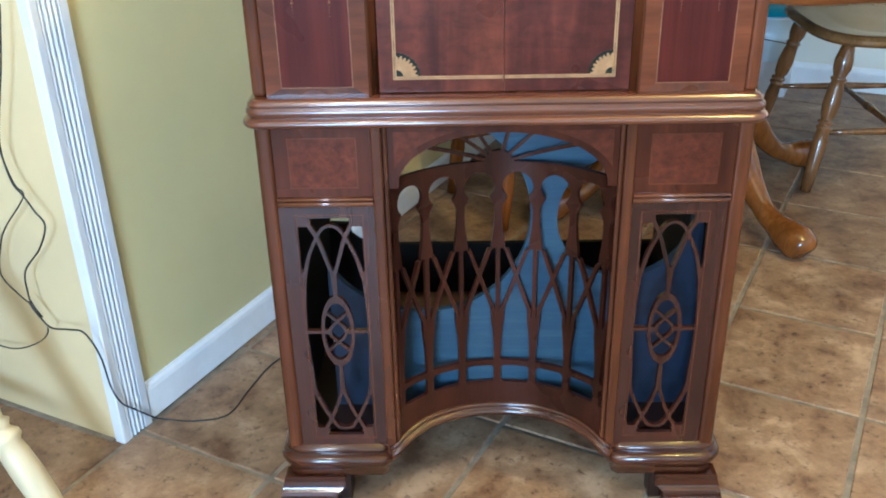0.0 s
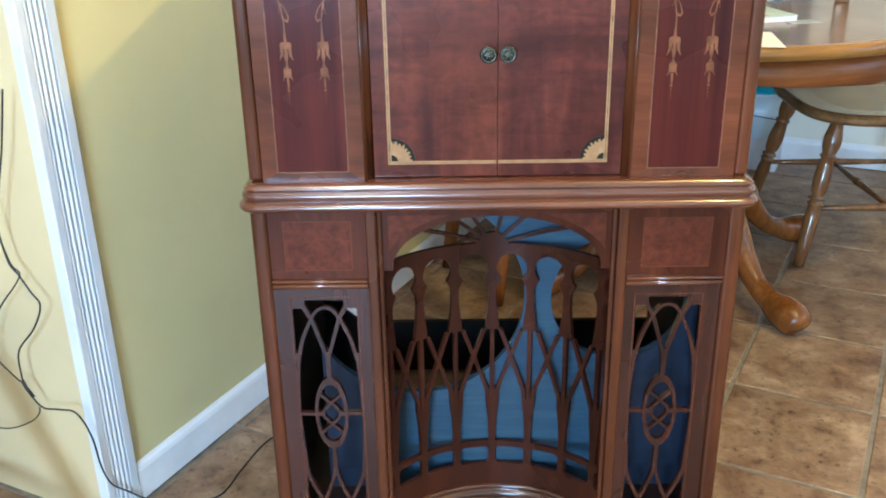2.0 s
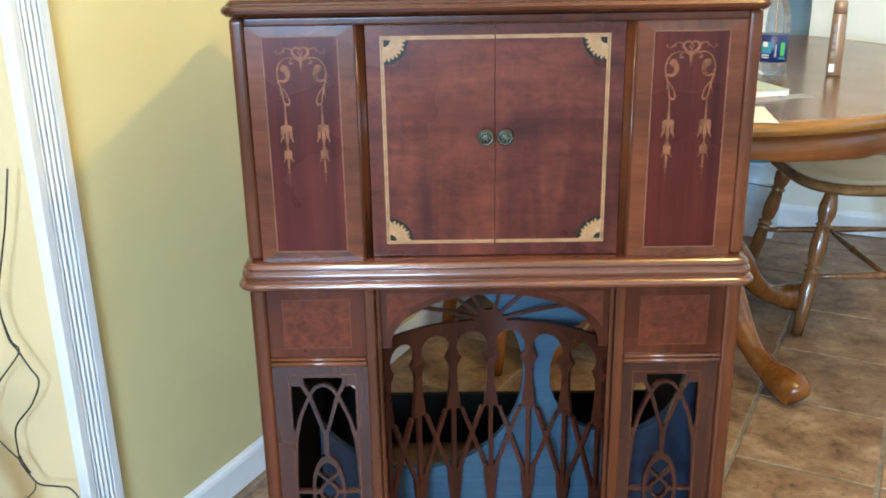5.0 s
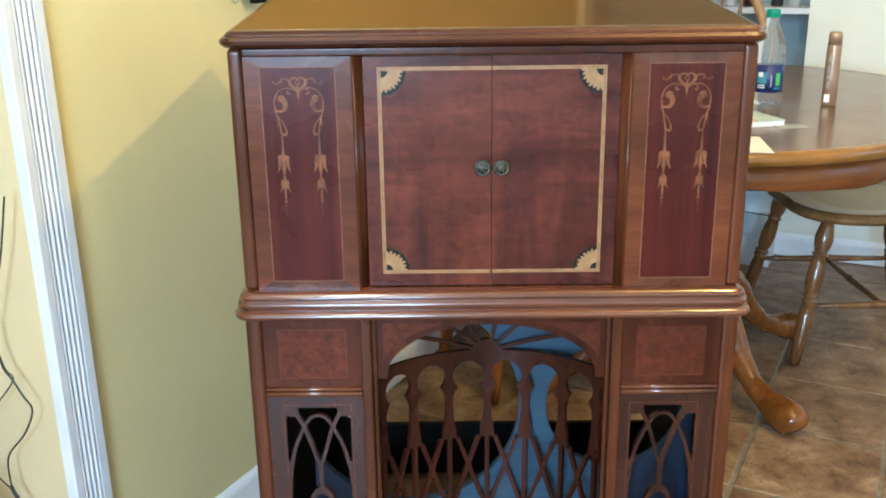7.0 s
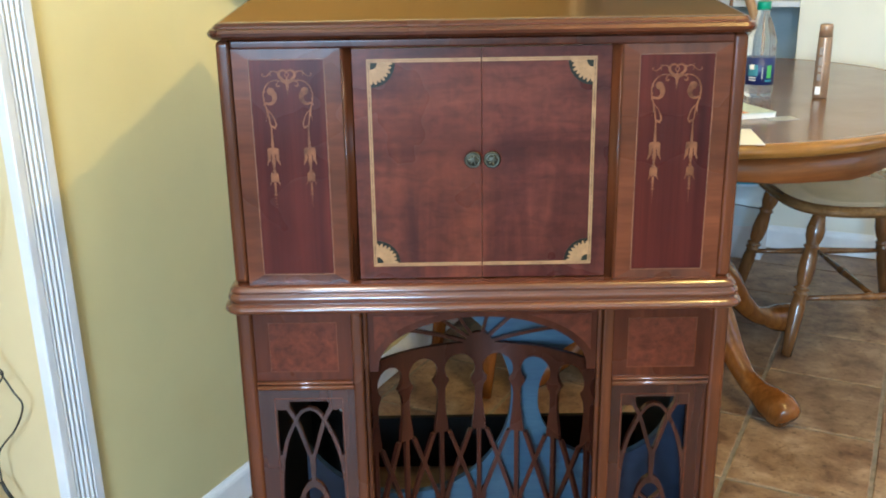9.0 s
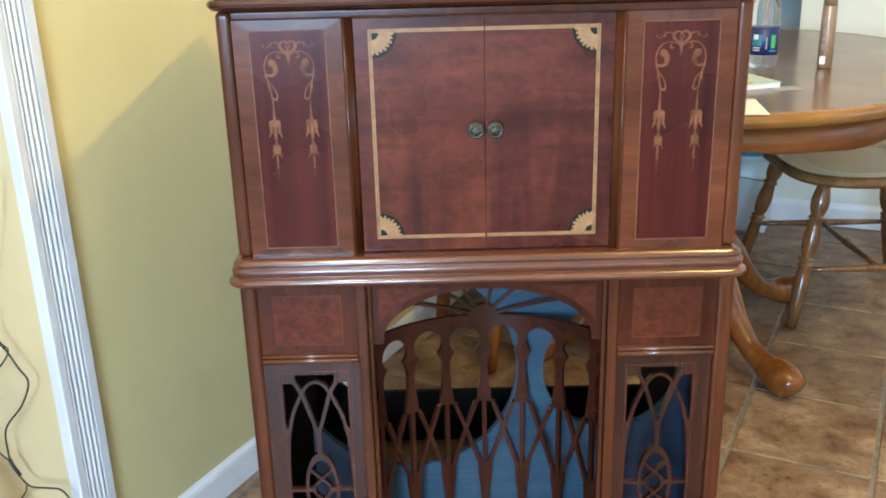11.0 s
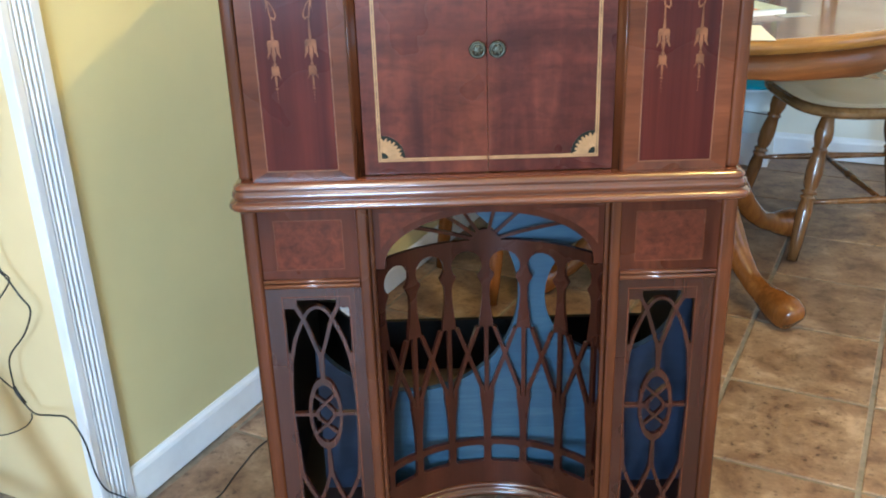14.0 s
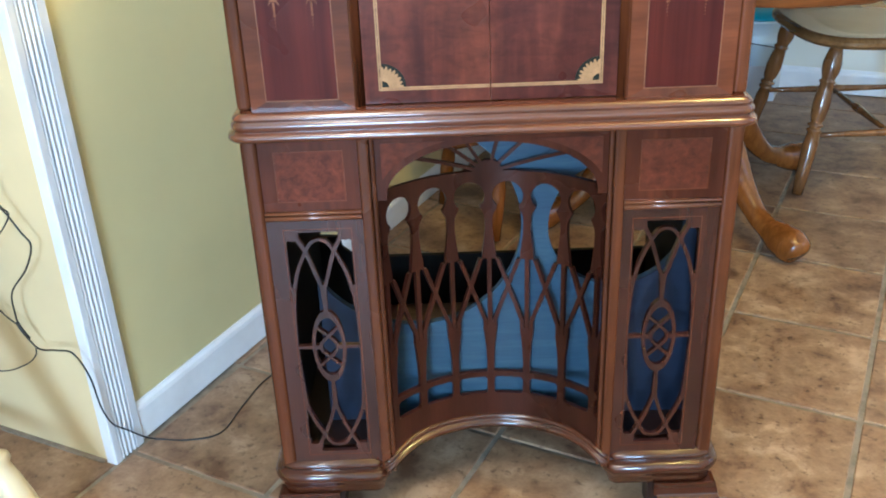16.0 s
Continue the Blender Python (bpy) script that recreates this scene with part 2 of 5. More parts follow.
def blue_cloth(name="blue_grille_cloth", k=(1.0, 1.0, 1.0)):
    """Dyed cloth with level, wavy streaks; k darkens the colour to paint in shade."""
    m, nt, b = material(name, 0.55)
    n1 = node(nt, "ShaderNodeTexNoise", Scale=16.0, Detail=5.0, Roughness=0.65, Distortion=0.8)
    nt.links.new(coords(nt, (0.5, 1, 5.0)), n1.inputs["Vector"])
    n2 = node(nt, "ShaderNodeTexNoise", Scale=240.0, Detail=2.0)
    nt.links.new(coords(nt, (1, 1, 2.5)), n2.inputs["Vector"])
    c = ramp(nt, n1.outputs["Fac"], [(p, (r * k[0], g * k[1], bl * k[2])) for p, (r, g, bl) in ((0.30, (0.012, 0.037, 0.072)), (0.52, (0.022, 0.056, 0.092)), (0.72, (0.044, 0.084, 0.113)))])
    nt.links.new(c, b.inputs["Base Color"])
    bump(nt, b, n2.outputs["Fac"], 0.3, 0.0008)
    return m


M_BLUE = blue_cloth()
M_BLUE_SHADED = blue_cloth("shaded_blue_cloth", (0.16, 0.155, 0.26))
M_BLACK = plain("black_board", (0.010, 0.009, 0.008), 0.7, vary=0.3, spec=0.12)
M_CABLE = plain("black_cable", (0.012, 0.012, 0.012), 0.4)

# ---- building blocks ----


def bm_box(x0, x1, y0, y1, z0, z1, bevel=0.0, bm=None, segs=2):
    b = bmesh.new()
    bmesh.ops.create_cube(b, size=1)
    for v in b.verts:
        v.co = Vector((x0 + (v.co.x + 0.5) * (x1 - x0), y0 + (v.co.y + 0.5) * (y1 - y0), z0 + (v.co.z + 0.5) * (z1 - z0)))
    if bevel:
        bmesh.ops.bevel(b, geom=b.edges[:], offset=bevel, segments=segs, affect="EDGES", profile=0.6)
    return merged(bm, b)


def merged(bm, b):
    """b added to bm, or b itself."""
    if bm is None:
        return b
    me = bpy.data.meshes.new("tmp")
    b.to_mesh(me)
    b.free()
    bm.from_mesh(me)
    bpy.data.meshes.remove(me)
    return bm


def bm_lathe(profile, n=24, axis_m=Matrix(), bm=None):
    """A turned solid from rows of (radius, height)."""
    b = bmesh.new()
    rings = []
    for r, z in profile:
        rings.append([b.verts.new(axis_m @ Vector((r * math.cos(2 * math.pi * i / n), r * math.sin(2 * math.pi * i / n), z))) for i in range(n)])
    for a, c in zip(rings, rings[1:]):
        for i in range(n):
            f = b.faces.new((a[i], a[(i + 1) % n], c[(i + 1) % n], c[i]))
            f.smooth = True
    b.faces.new(list(reversed(rings[0]))), b.faces.new(rings[-1])
    return merged(bm, b)


def bm_sweep(path, section, closed=False, bm=None, cap=True, smooth=True):
    """A section of (out, up) rows along a level path of (x, y) points; out lies to the right of the way."""
    b = bmesh.new()
    rings, n = [], len(path)
    for i, (x, y) in enumerate(path):
        if closed:
            p, q = path[i - 1], path[(i + 1) % n]
        else:
            p, q = path[max(i - 1, 0)], path[min(i + 1, n - 1)]
        d0 = Vector((x - p[0], y - p[1]))
        d1 = Vector((q[0] - x, q[1] - y))
        d0 = d0.normalized() if d0.length > 1e-9 else d1.normalized()
        d1 = d1.normalized() if d1.length > 1e-9 else d0
        t = (d0 + d1).normalized()
        k = 1 / max(0.35, t.dot(d1))
        r = Vector((t.y, -t.x)) * k
        rings.append([b.verts.new((x + r.x * o, y + r.y * o, z)) for o, z in section])
    m = len(section)
    pairs = list(zip(rings, rings[1:])) + ([(rings[-1], rings[0])] if closed else [])
    for a, c in pairs:
        for j in range(m):
            f = b.faces.new((a[j], a[(j + 1) % m], c[(j + 1) % m], c[j]))
            f.smooth = smooth
    if cap and not closed:
        b.faces.new(list(reversed(rings[0]))), b.faces.new(rings[-1])
    bmesh.ops.recalc_face_normals(b, faces=b.faces[:])
    return merged(bm, b)


def bm_tube(points, radius, n=8, bm=None):
    """A round bar along points; radius is one number or one for each point."""
    b = bmesh.new()
    pts = [Vector(p) for p in points]
    radii = radius if isinstance(radius, (list, tuple)) else [radius] * len(pts)
    side, rings = None, []
    for i, p in enumerate(pts):
        t = (pts[min(i + 1, len(pts) - 1)] - pts[max(i - 1, 0)]).normalized()
        if side is None:
            side = t.orthogonal().normalized()
        side = (side - t * side.dot(t)).normalized()
        up = t.cross(side)
        rings.append([b.verts.new(p + (side * math.cos(2 * math.pi * k / n) + up * math.sin(2 * math.pi * k / n)) * radii[i]) for k in range(n)])
    for a, c in zip(rings, rings[1:]):
        for k in range(n):
            f = b.faces.new((a[k], a[(k + 1) % n], c[(k + 1) % n], c[k]))
            f.smooth = True
    b.faces.new(list(reversed(rings[0]))), b.faces.new(rings[-1])
    bmesh.ops.recalc_face_normals(b, faces=b.faces[:])
    return merged(bm, b)


def turned(p, q, profile, n=14, bm=None):
    """A turned bar from p to q; profile rows are (radius, part of the way)."""
    p, q = Vector(p), Vector(q)
    m = Matrix.Translation(p) @ (q - p).to_track_quat("Z", "Y").to_matrix().to_4x4()
    length = (q - p).length
    return bm_lathe([(r, s * length) for r, s in profile], n, m, bm)


def spline(points, steps=8):
    """A smooth line through points (Catmull-Rom)."""
    pts = [Vector(p) for p in points]
    out = []
    for i in range(len(pts) - 1):
        a, b, c, d = pts[max(i - 1, 0)], pts[i], pts[i + 1], pts[min(i + 2, len(pts) - 1)]
        for k in range(steps):
            t = k / steps
            out.append(0.5 * (2 * b + (c - a) * t + (2 * a - 5 * b + 4 * c - d) * t * t + (3 * b - a - 3 * c + d) * t ** 3))
    return out + [pts[-1]]


def plate(f, x0, x1, z0, z1, cell, place, back):
    """A flat or bent board cut to where f(X, Z) < 0: place(x, z) is its front, back(x, z) its rear. Returns a mesh."""
    nx, nz = int(round((x1 - x0) / cell)), int(round((z1 - z0) / cell))
    xs, zs = np.linspace(x0, x1, nx + 1), np.linspace(z0, z1, nz + 1)
    X, Z = np.meshgrid(xs, zs, indexing="ij")
    F = f(X, Z)
    F[[0, -1], :] = np.maximum(F[[0, -1], :], 1e-5)
    F[:, [0, -1]] = np.maximum(F[:, [0, -1]], 1e-5)
    index, pts, faces, rim = {}, [], [], []

    def corner(i, j):
        k = (i, j)
        if k not in index:
            index[k] = len(pts)
            pts.append((xs[i], zs[j]))
        return index[k]

    def cut(a, b):
        k = (min(a, b), max(a, b))
        if k not in index:
            fa, fb = F[k[0]], F[k[1]]
            s = min(0.98, max(0.02, fa / (fa - fb)))
            index[k] = len(pts)
            pts.append((xs[k[0][0]] * (1 - s) + xs[k[1][0]] * s, zs[k[0][1]] * (1 - s) + zs[k[1][1]] * s))
        return index[k]

    inside = F < 0
    some = inside[:-1, :-1] | inside[1:, :-1] | inside[:-1, 1:] | inside[1:, 1:]
    for i, j in np.argwhere(some):
        ring = [(i, j), (i + 1, j), (i + 1, j + 1), (i, j + 1)]
        poly, kinds = [], []
        for a, b in zip(ring, ring[1:] + ring[:1]):
            if inside[a]:
                poly.append(corner(*a)), kinds.append(0)
            if inside[a] != inside[b]:
                poly.append(cut(a, b)), kinds.append(1 if inside[a] else 2)
        if len(poly) > 2:
            faces.append(poly)
            for k in range(len(poly)):
                if kinds[k] == 1 and kinds[(k + 1) % len(poly)] == 2:
                    rim.append((poly[k], poly[(k + 1) % len(poly)]))
    n = len(pts)
    verts = [place(*p) for p in pts] + [back(*p) for p in pts]
    polys = faces + [[n + k for k in reversed(p)] for p in faces] + [(b, a, n + a, n + b) for a, b in rim]
    me = bpy.data.meshes.new("plate")
    me.from_pydata(verts, [], polys)
    return me


def seg(X, Z, ax, az, bx, bz, w0, w1=None):
    """Distance to a stroke from a to b that is w0 wide (half) at a and w1 at b."""
    w1 = w0 if w1 is None else w1
    dx, dz = bx - ax, bz - az
    t = np.clip(((X - ax) * dx + (Z - az) * dz) / (dx * dx + dz * dz + 1e-12), 0, 1)
    return np.hypot(X - ax - t * dx, Z - az - t * dz) - (w0 + (w1 - w0) * t)


def disc(X, Z, cx, cz, r):
    return np.hypot(X - cx, Z - cz) - r


def rounded(X, Z, cx, cz, hx, hz, r):
    qx, qz = np.abs(X - cx) - hx + r, np.abs(Z - cz) - hz + r
    return np.hypot(np.maximum(qx, 0), np.maximum(qz, 0)) + np.minimum(np.maximum(qx, qz), 0) - r


def union(*fs):
    out = fs[0]
    for f in fs[1:]:
        out = np.minimum(out, f)
    return out


def put(name, data, mat, parent=None, label="", m=None):
    """Links a bmesh or mesh as one object, under parent if there is one."""
    if isinstance(data, bmesh.types.BMesh):
        me = bpy.data.meshes.new(name)
        data.to_mesh(me)
        data.free()
    else:
        me = data
        me.name = name
    if mat and not me.materials:
        me.materials.append(mat)
    ob = new(name, me)
    if parent:
        ob.parent = parent
    if m is not None:
        ob.matrix_basis = m
    if label:
        ob["label"] = label
    return ob


def part(name, bm, material, parent, label="", m=None):
    return put(name, bm, material, parent, label, m)


def thing(name, m, label, category, group="", kind=""):
    ob = new(name)
    ob.empty_display_size = 0.1
    ob.matrix_basis = m
    return tagged(ob, label, category, group, kind)


def structure(name, bm, mat, label, category, m=None):
    return tagged(put(name, bm, mat, None, "", m), label, category, "", "structure")



# ---- the room ----
HIGH = 2.45
structure("floor", bm_box(-2.4, 3.5, -4.2, 3.4, -0.12, -0.003), M_GROUT, "brown ceramic tile floor with pale grout joints", "floor", ROOM)
structure("ceiling", bm_box(-2.4, 3.5, -4.2, 3.4, HIGH, HIGH + 0.1), M_CEIL, "plain off-white painted ceiling", "ceiling", ROOM)
structure("wall_left", bm_box(-0.14, -0.013, 0.070, 2.733, -0.01, HIGH), M_WALL, "mustard yellow painted wall with white baseboard", "wall", ROOM @ pose(0, 0, 0, 0, -0.45, 0))
structure("wall_near", bm_box(-2.4, -0.021, 0.004, 0.068, 0, HIGH), M_WALL_WARMLIT, "mustard yellow painted wall beside the fluted casing", "wall", ROOM)
structure("wall_side", bm_box(-2.4, -2.28, -4.2, 0.004, 0, HIGH), M_WALL, "plain yellow painted side wall", "wall", ROOM)
b = bm_box(3.38, 3.5, -4.2, 0.68, 0, HIGH)
bm_box(3.38, 3.5, 1.92, 2.733, 0, HIGH, bm=b)
bm_box(3.38, 3.5, 0.68, 1.92, 0, 0.93, bm=b)
bm_box(3.38, 3.5, 0.68, 1.92, 2.07, HIGH, bm=b)
structure("wall_right", b, M_WALL_PALE, "pale painted wall with a window", "wall", ROOM)
WU0, WU1, WZ0, WZ1 = 1.18, 2.20, 0.78, 2.12
HU0, HU1, HZ0, HZ1 = -1.55, -0.75, 0.85, 2.05
b = bm_box(-2.28, HU0, -4.2, -4.08, 0, HIGH)
bm_box(HU1, WU0, -4.2, -4.08, 0, HIGH, bm=b)
bm_box(HU0, HU1, -4.2, -4.08, 0, HZ0, bm=b)
bm_box(HU0, HU1, -4.2, -4.08, HZ1, HIGH, bm=b)
bm_box(WU1, 3.38, -4.2, -4.08, 0, HIGH, bm=b)
bm_box(WU0, WU1, -4.2, -4.08, 0, WZ0, bm=b)
bm_box(WU0, WU1, -4.2, -4.08, WZ1, HIGH, bm=b)
structure("wall_window", b, M_WALL, "yellow painted wall with two windows", "wall", ROOM)
# far wall with the shelf niche
NU0, NU1, NZ0, NZ1 = 0.0, 0.828, 0.55, 1.75
b = bm_box(-0.14, NU0, 2.733, 2.85, 0, HIGH)
bm_box(NU1, 3.5, 2.733, 2.85, 0, HIGH, bm=b)
bm_box(NU0, NU1, 2.733, 2.85, 0, NZ0, bm=b)
bm_box(NU0, NU1, 2.733, 2.85, NZ1, HIGH, bm=b)
structure("wall_far", b, M_WALL_PALE, "pale cream painted wall with a shelf niche", "wall", ROOM)
b = bm_box(NU0 - 0.1, NU1 + 0.1, 3.10, 3.16, NZ0 - 0.1, NZ1 + 0.1)
bm_box(NU0 - 0.1, NU0, 2.85, 3.10, NZ0 - 0.1, NZ1 + 0.1, bm=b)
bm_box(NU1, NU1 + 0.1, 2.85, 3.10, NZ0 - 0.1, NZ1 + 0.1, bm=b)
bm_box(NU0, NU1, 2.85, 3.10, NZ0 - 0.1, NZ0, bm=b)
bm_box(NU0, NU1, 2.85, 3.10, NZ1, NZ1 + 0.1, bm=b)
structure("niche", b, M_TEAL, "grey-teal painted recess behind the table", "niche", ROOM)
SHELF_Z = 0.931
structure("shelf", bm_box(NU0 + 0.002, NU1 - 0.002, 2.745, 3.098, SHELF_Z - 0.022, SHELF_Z, 0.003), M_WHITE, "white painted wooden shelf in the recess", "shelf", ROOM)

# fluted casing at the wall's end: a flat, four reeds, a wider flat
section = [(-0.022, 0.0), (-0.002, 0.0), (0.0, 0.002), (0.0, 0.015)]
for k in range(4):
    v0 = 0.015 + 0.0098 * k
    section += [(-0.0085, v0 + 0.0004), (-0.0085, v0 + 0.0012), (-0.0034, v0 + 0.0020), (-0.0010, v0 + 0.0038), (-0.0004, v0 + 0.0055), (-0.0012, v0 + 0.0074), (-0.0036, v0 + 0.0090)]
section += [(-0.0085, 0.0546), (-0.0085, 0.0554), (0.0, 0.0558), (0.0, 0.072), (-0.002, 0.074), (-0.022, 0.074)]
b = bmesh.new()
lo = [b.verts.new((u, v, 0)) for u, v in section]
hi = [b.verts.new((u, v, 2.2)) for u, v in section]
for i in range(len(section)):
    b.faces.new((lo[i], lo[(i + 1) % len(lo)], hi[(i + 1) % len(lo)], hi[i]))
b.faces.new(list(reversed(lo))), b.faces.new(hi)
bmesh.ops.recalc_face_normals(b, faces=b.faces[:])
structure("door_casing", b, M_WHITE, "white painted fluted wooden door casing", "trim", ROOM @ pose(0, 0, 0, 0, -0.45, 0))


def skirting(name, u0, v0, u1, v1, high=1.0, thick=1.0):
    """A baseboard from one room point to another; it stands out to the right of the way."""
    sec = [(o * thick, z * high) for o, z in ((0, 0.004), (0.014, 0.004), (0.014, 0.064), (0.011, 0.072), (0.006, 0.077), (0.004, 0.081), (0, 0.081))]
    structure(name, bm_sweep([(u0, v0), (u1, v1)], sec, smooth=False), M_BASE, "white painted wooden baseboard", "baseboard", ROOM)


skirting("baseboard_left", -0.012, 0.0755, -0.012, 2.719, thick=0.65)
skirting("baseboard_far", -0.002, 2.733, 3.38, 2.733, 1.13)

structure("caulk_joint", bm_box(-2.27, -0.027, -0.006, 0.004, 0.0, 0.003, 0.001), M_CAULK, "grey grout line along the foot of the wall", "trim", ROOM)

# window in the wall behind the walk
b = bm_box(WU0, WU0 + 0.05, -4.17, -4.11, WZ0, WZ1)
for u in (WU1 - 0.05, (WU0 + WU1) / 2 - 0.025):
    bm_box(u, u + 0.05, -4.17, -4.11, WZ0, WZ1, bm=b)
for z in (WZ0, WZ1 - 0.05):
    for u0, u1 in ((WU0 + 0.05, (WU0 + WU1) / 2 - 0.025), ((WU0 + WU1) / 2 + 0.025, WU1 - 0.05)):
        bm_box(u0, u1, -4.17, -4.11, z, z + 0.05, bm=b)
structure("window_1", b, M_WHITE, "white framed tall window letting in daylight", "window", ROOM)

b = bm_box(HU0, HU0 + 0.05, -4.17, -4.11, HZ0, HZ1)
bm_box(HU1 - 0.05, HU1, -4.17, -4.11, HZ0, HZ1, bm=b)
bm_box(HU0 + 0.05, HU1 - 0.05, -4.17, -4.11, HZ0, HZ0 + 0.05, bm=b)
bm_box(HU0 + 0.05, HU1 - 0.05, -4.17, -4.11, HZ1 - 0.05, HZ1, bm=b)
structure("window_3", b, M_WHITE, "white framed window behind the painted chair", "window", ROOM)

b = bm_box(3.41, 3.47, 0.68, 0.73, 0.93, 2.07)
bm_box(3.41, 3.47, 1.87, 1.92, 0.93, 2.07, bm=b)
bm_box(3.41, 3.47, 0.73, 1.87, 0.93, 0.98, bm=b)
bm_box(3.41, 3.47, 0.73, 1.87, 2.02, 2.07, bm=b)
structure("window_2", b, M_WHITE, "white framed window beside the table", "window", ROOM)

# ---- the radio cabinet ----
D = 0.45
cabinet = thing("radio_cabinet", pose(0, 0, 0), "antique walnut console radio cabinet with inlaid doors and fretwork grille", "radio cabinet")


def rounded_slab(hx, y0, y1, r, rows, bm=None):
    """Stacked rounded rectangles: rows of (inset, z), from the bottom up."""
    b = bmesh.new()
    rings = []
    for inset, z in rows:
        ring = []
        rr = max(0.001, r - inset)
        for cx, cy, a0 in ((hx - r, y1 - 0.004, 0), (-hx + r, y1 - 0.004, 90), (-hx + r, y0 + r, 180), (hx - r, y0 + r, 270)):
            for k in range(7):
                a = radians(a0 + 15 * k)
                q = rr if a0 >= 180 else 0.004
                wx = rr if a0 >= 180 else r - inset
                ring.append(b.verts.new((cx + wx * math.cos(a), cy + q * math.sin(a), z)))
        rings.append(ring)
    n = len(rings[0])
    for p, q in zip(rings, rings[1:]):
        for i in range(n):
            f = b.faces.new((p[i], p[(i + 1) % n], q[(i + 1) % n], q[i]))
            f.smooth = len(rows) > 10
    b.faces.new(list(reversed(rings[0]))), b.faces.new(rings[-1])
    bmesh.ops.recalc_face_normals(b, faces=b.faces[:])
    return merged(bm, b)


def sloped(bm):
    """The top rises a little towards the wall."""
    for v in bm.verts:
        if v.co.z > 1.0:
            v.co.z += 0.085 * max(0.0, v.co.y)
    return bm


def prism(poly, y0, y1, bm=None):
    """A flat piece: a polygon of (x, z) rows between two depths."""
    b = bmesh.new()
    f = [b.verts.new((x, y0, z)) for x, z in poly]
    k = [b.verts.new((x, y1, z)) for x, z in poly]
    b.faces.new(f), b.faces.new(list(reversed(k)))
    for i in range(len(poly)):
        b.faces.new((f[i], k[i], k[(i + 1) % len(poly)], f[(i + 1) % len(poly)]))
    bmesh.ops.recalc_face_normals(b, faces=b.faces[:])
    return merged(bm, b)


def frame_pieces(x0, x1, z0, z1, w, y0, y1, h=None):
    """Four mitred pieces round a rectangle: left, right, bottom, top; w wide at the sides, h high at the ends."""
    h = w if h is None else h
    return [prism(p, y0, y1) for p in (
        [(x0, z0), (x0 + w, z0 + h), (x0 + w, z1 - h), (x0, z1)],
        [(x1, z0), (x1, z1), (x1 - w, z1 - h), (x1 - w, z0 + h)],
        [(x0, z0), (x1, z0), (x1 - w, z0 + h), (x0 + w, z0 + h)],
        [(x0, z1), (x0 + w, z1 - h), (x1 - w, z1 - h), (x1, z1)])]


M_BOX = plain("boxwood_inlay", (0.310, 0.176, 0.078), 0.35, vary=0.25, scale=60, spec=0.25)
M_EBONY = plain("dark_inlay", (0.014, 0.016, 0.010), 0.4, spec=0.15)
M_STRING = plain("stringing", (0.185, 0.086, 0.045), 0.35, vary=0.3, scale=50, spec=0.2)
M_MARQ = plain("marquetry", (0.155, 0.062, 0.027), 0.35, vary=0.6, scale=45, spec=0.15)
M_BRONZE = plain("bronze", (0.06, 0.058, 0.042), 0.38, 0.9, vary=0.4, scale=200, relief=0.5, relief_scale=400)
M_BURL = wood("burl_veneer", (0.062, 0.0135, 0.0066), (0.138, 0.0345, 0.0150), grain=(6.0, 1, 6.0), rough=0.3, figure=0.2, cloud=0.5, spec=0.2, coat=0.04)

F = -0.006   # front of the side columns

# top
TOP = [(0.016, 1.024), (0.006, 1.026), (0.001, 1.030), (0.0, 1.034), (0.003, 1.038), (0.007, 1.0395), (0.008, 1.042), (0.012, 1.0455), (0.016, 1.0466)]
part("top", sloped(rounded_slab(0.3465, -0.024, D + 0.006, 0.022, TOP)), M_WALNUT_X, cabinet, "polished walnut top with a moulded edge")
part("top_veneer", sloped(rounded_slab(0.3465, -0.024, D + 0.006, 0.022, [(0.017, 1.0462), (0.0172, 1.0470), (0.019, 1.0474)])), shellac_top(), cabinet, "glossy amber shellac on the top")
# waist
WAIST = [(0.020, 0.6555), (0.010, 0.657), (0.003, 0.660), (0.0, 0.664), (0.001, 0.669), (0.005, 0.672), (0.0085, 0.673), (0.0085, 0.6745),
         (0.006, 0.676), (0.005, 0.681), (0.006, 0.686), (0.0095, 0.688), (0.0095, 0.6895), (0.008, 0.691), (0.0085, 0.694), (0.012, 0.6965), (0.013, 0.6985), (0.02, 0.6995)]
WAIST = [(i, 0.6595 + (z - 0.6555) * 0.92) for i, z in WAIST]
part("waist_moulding", rounded_slab(0.3525, -0.036, D + 0.004, 0.026, WAIST), M_FADED, cabinet, "reeded walnut waist moulding")

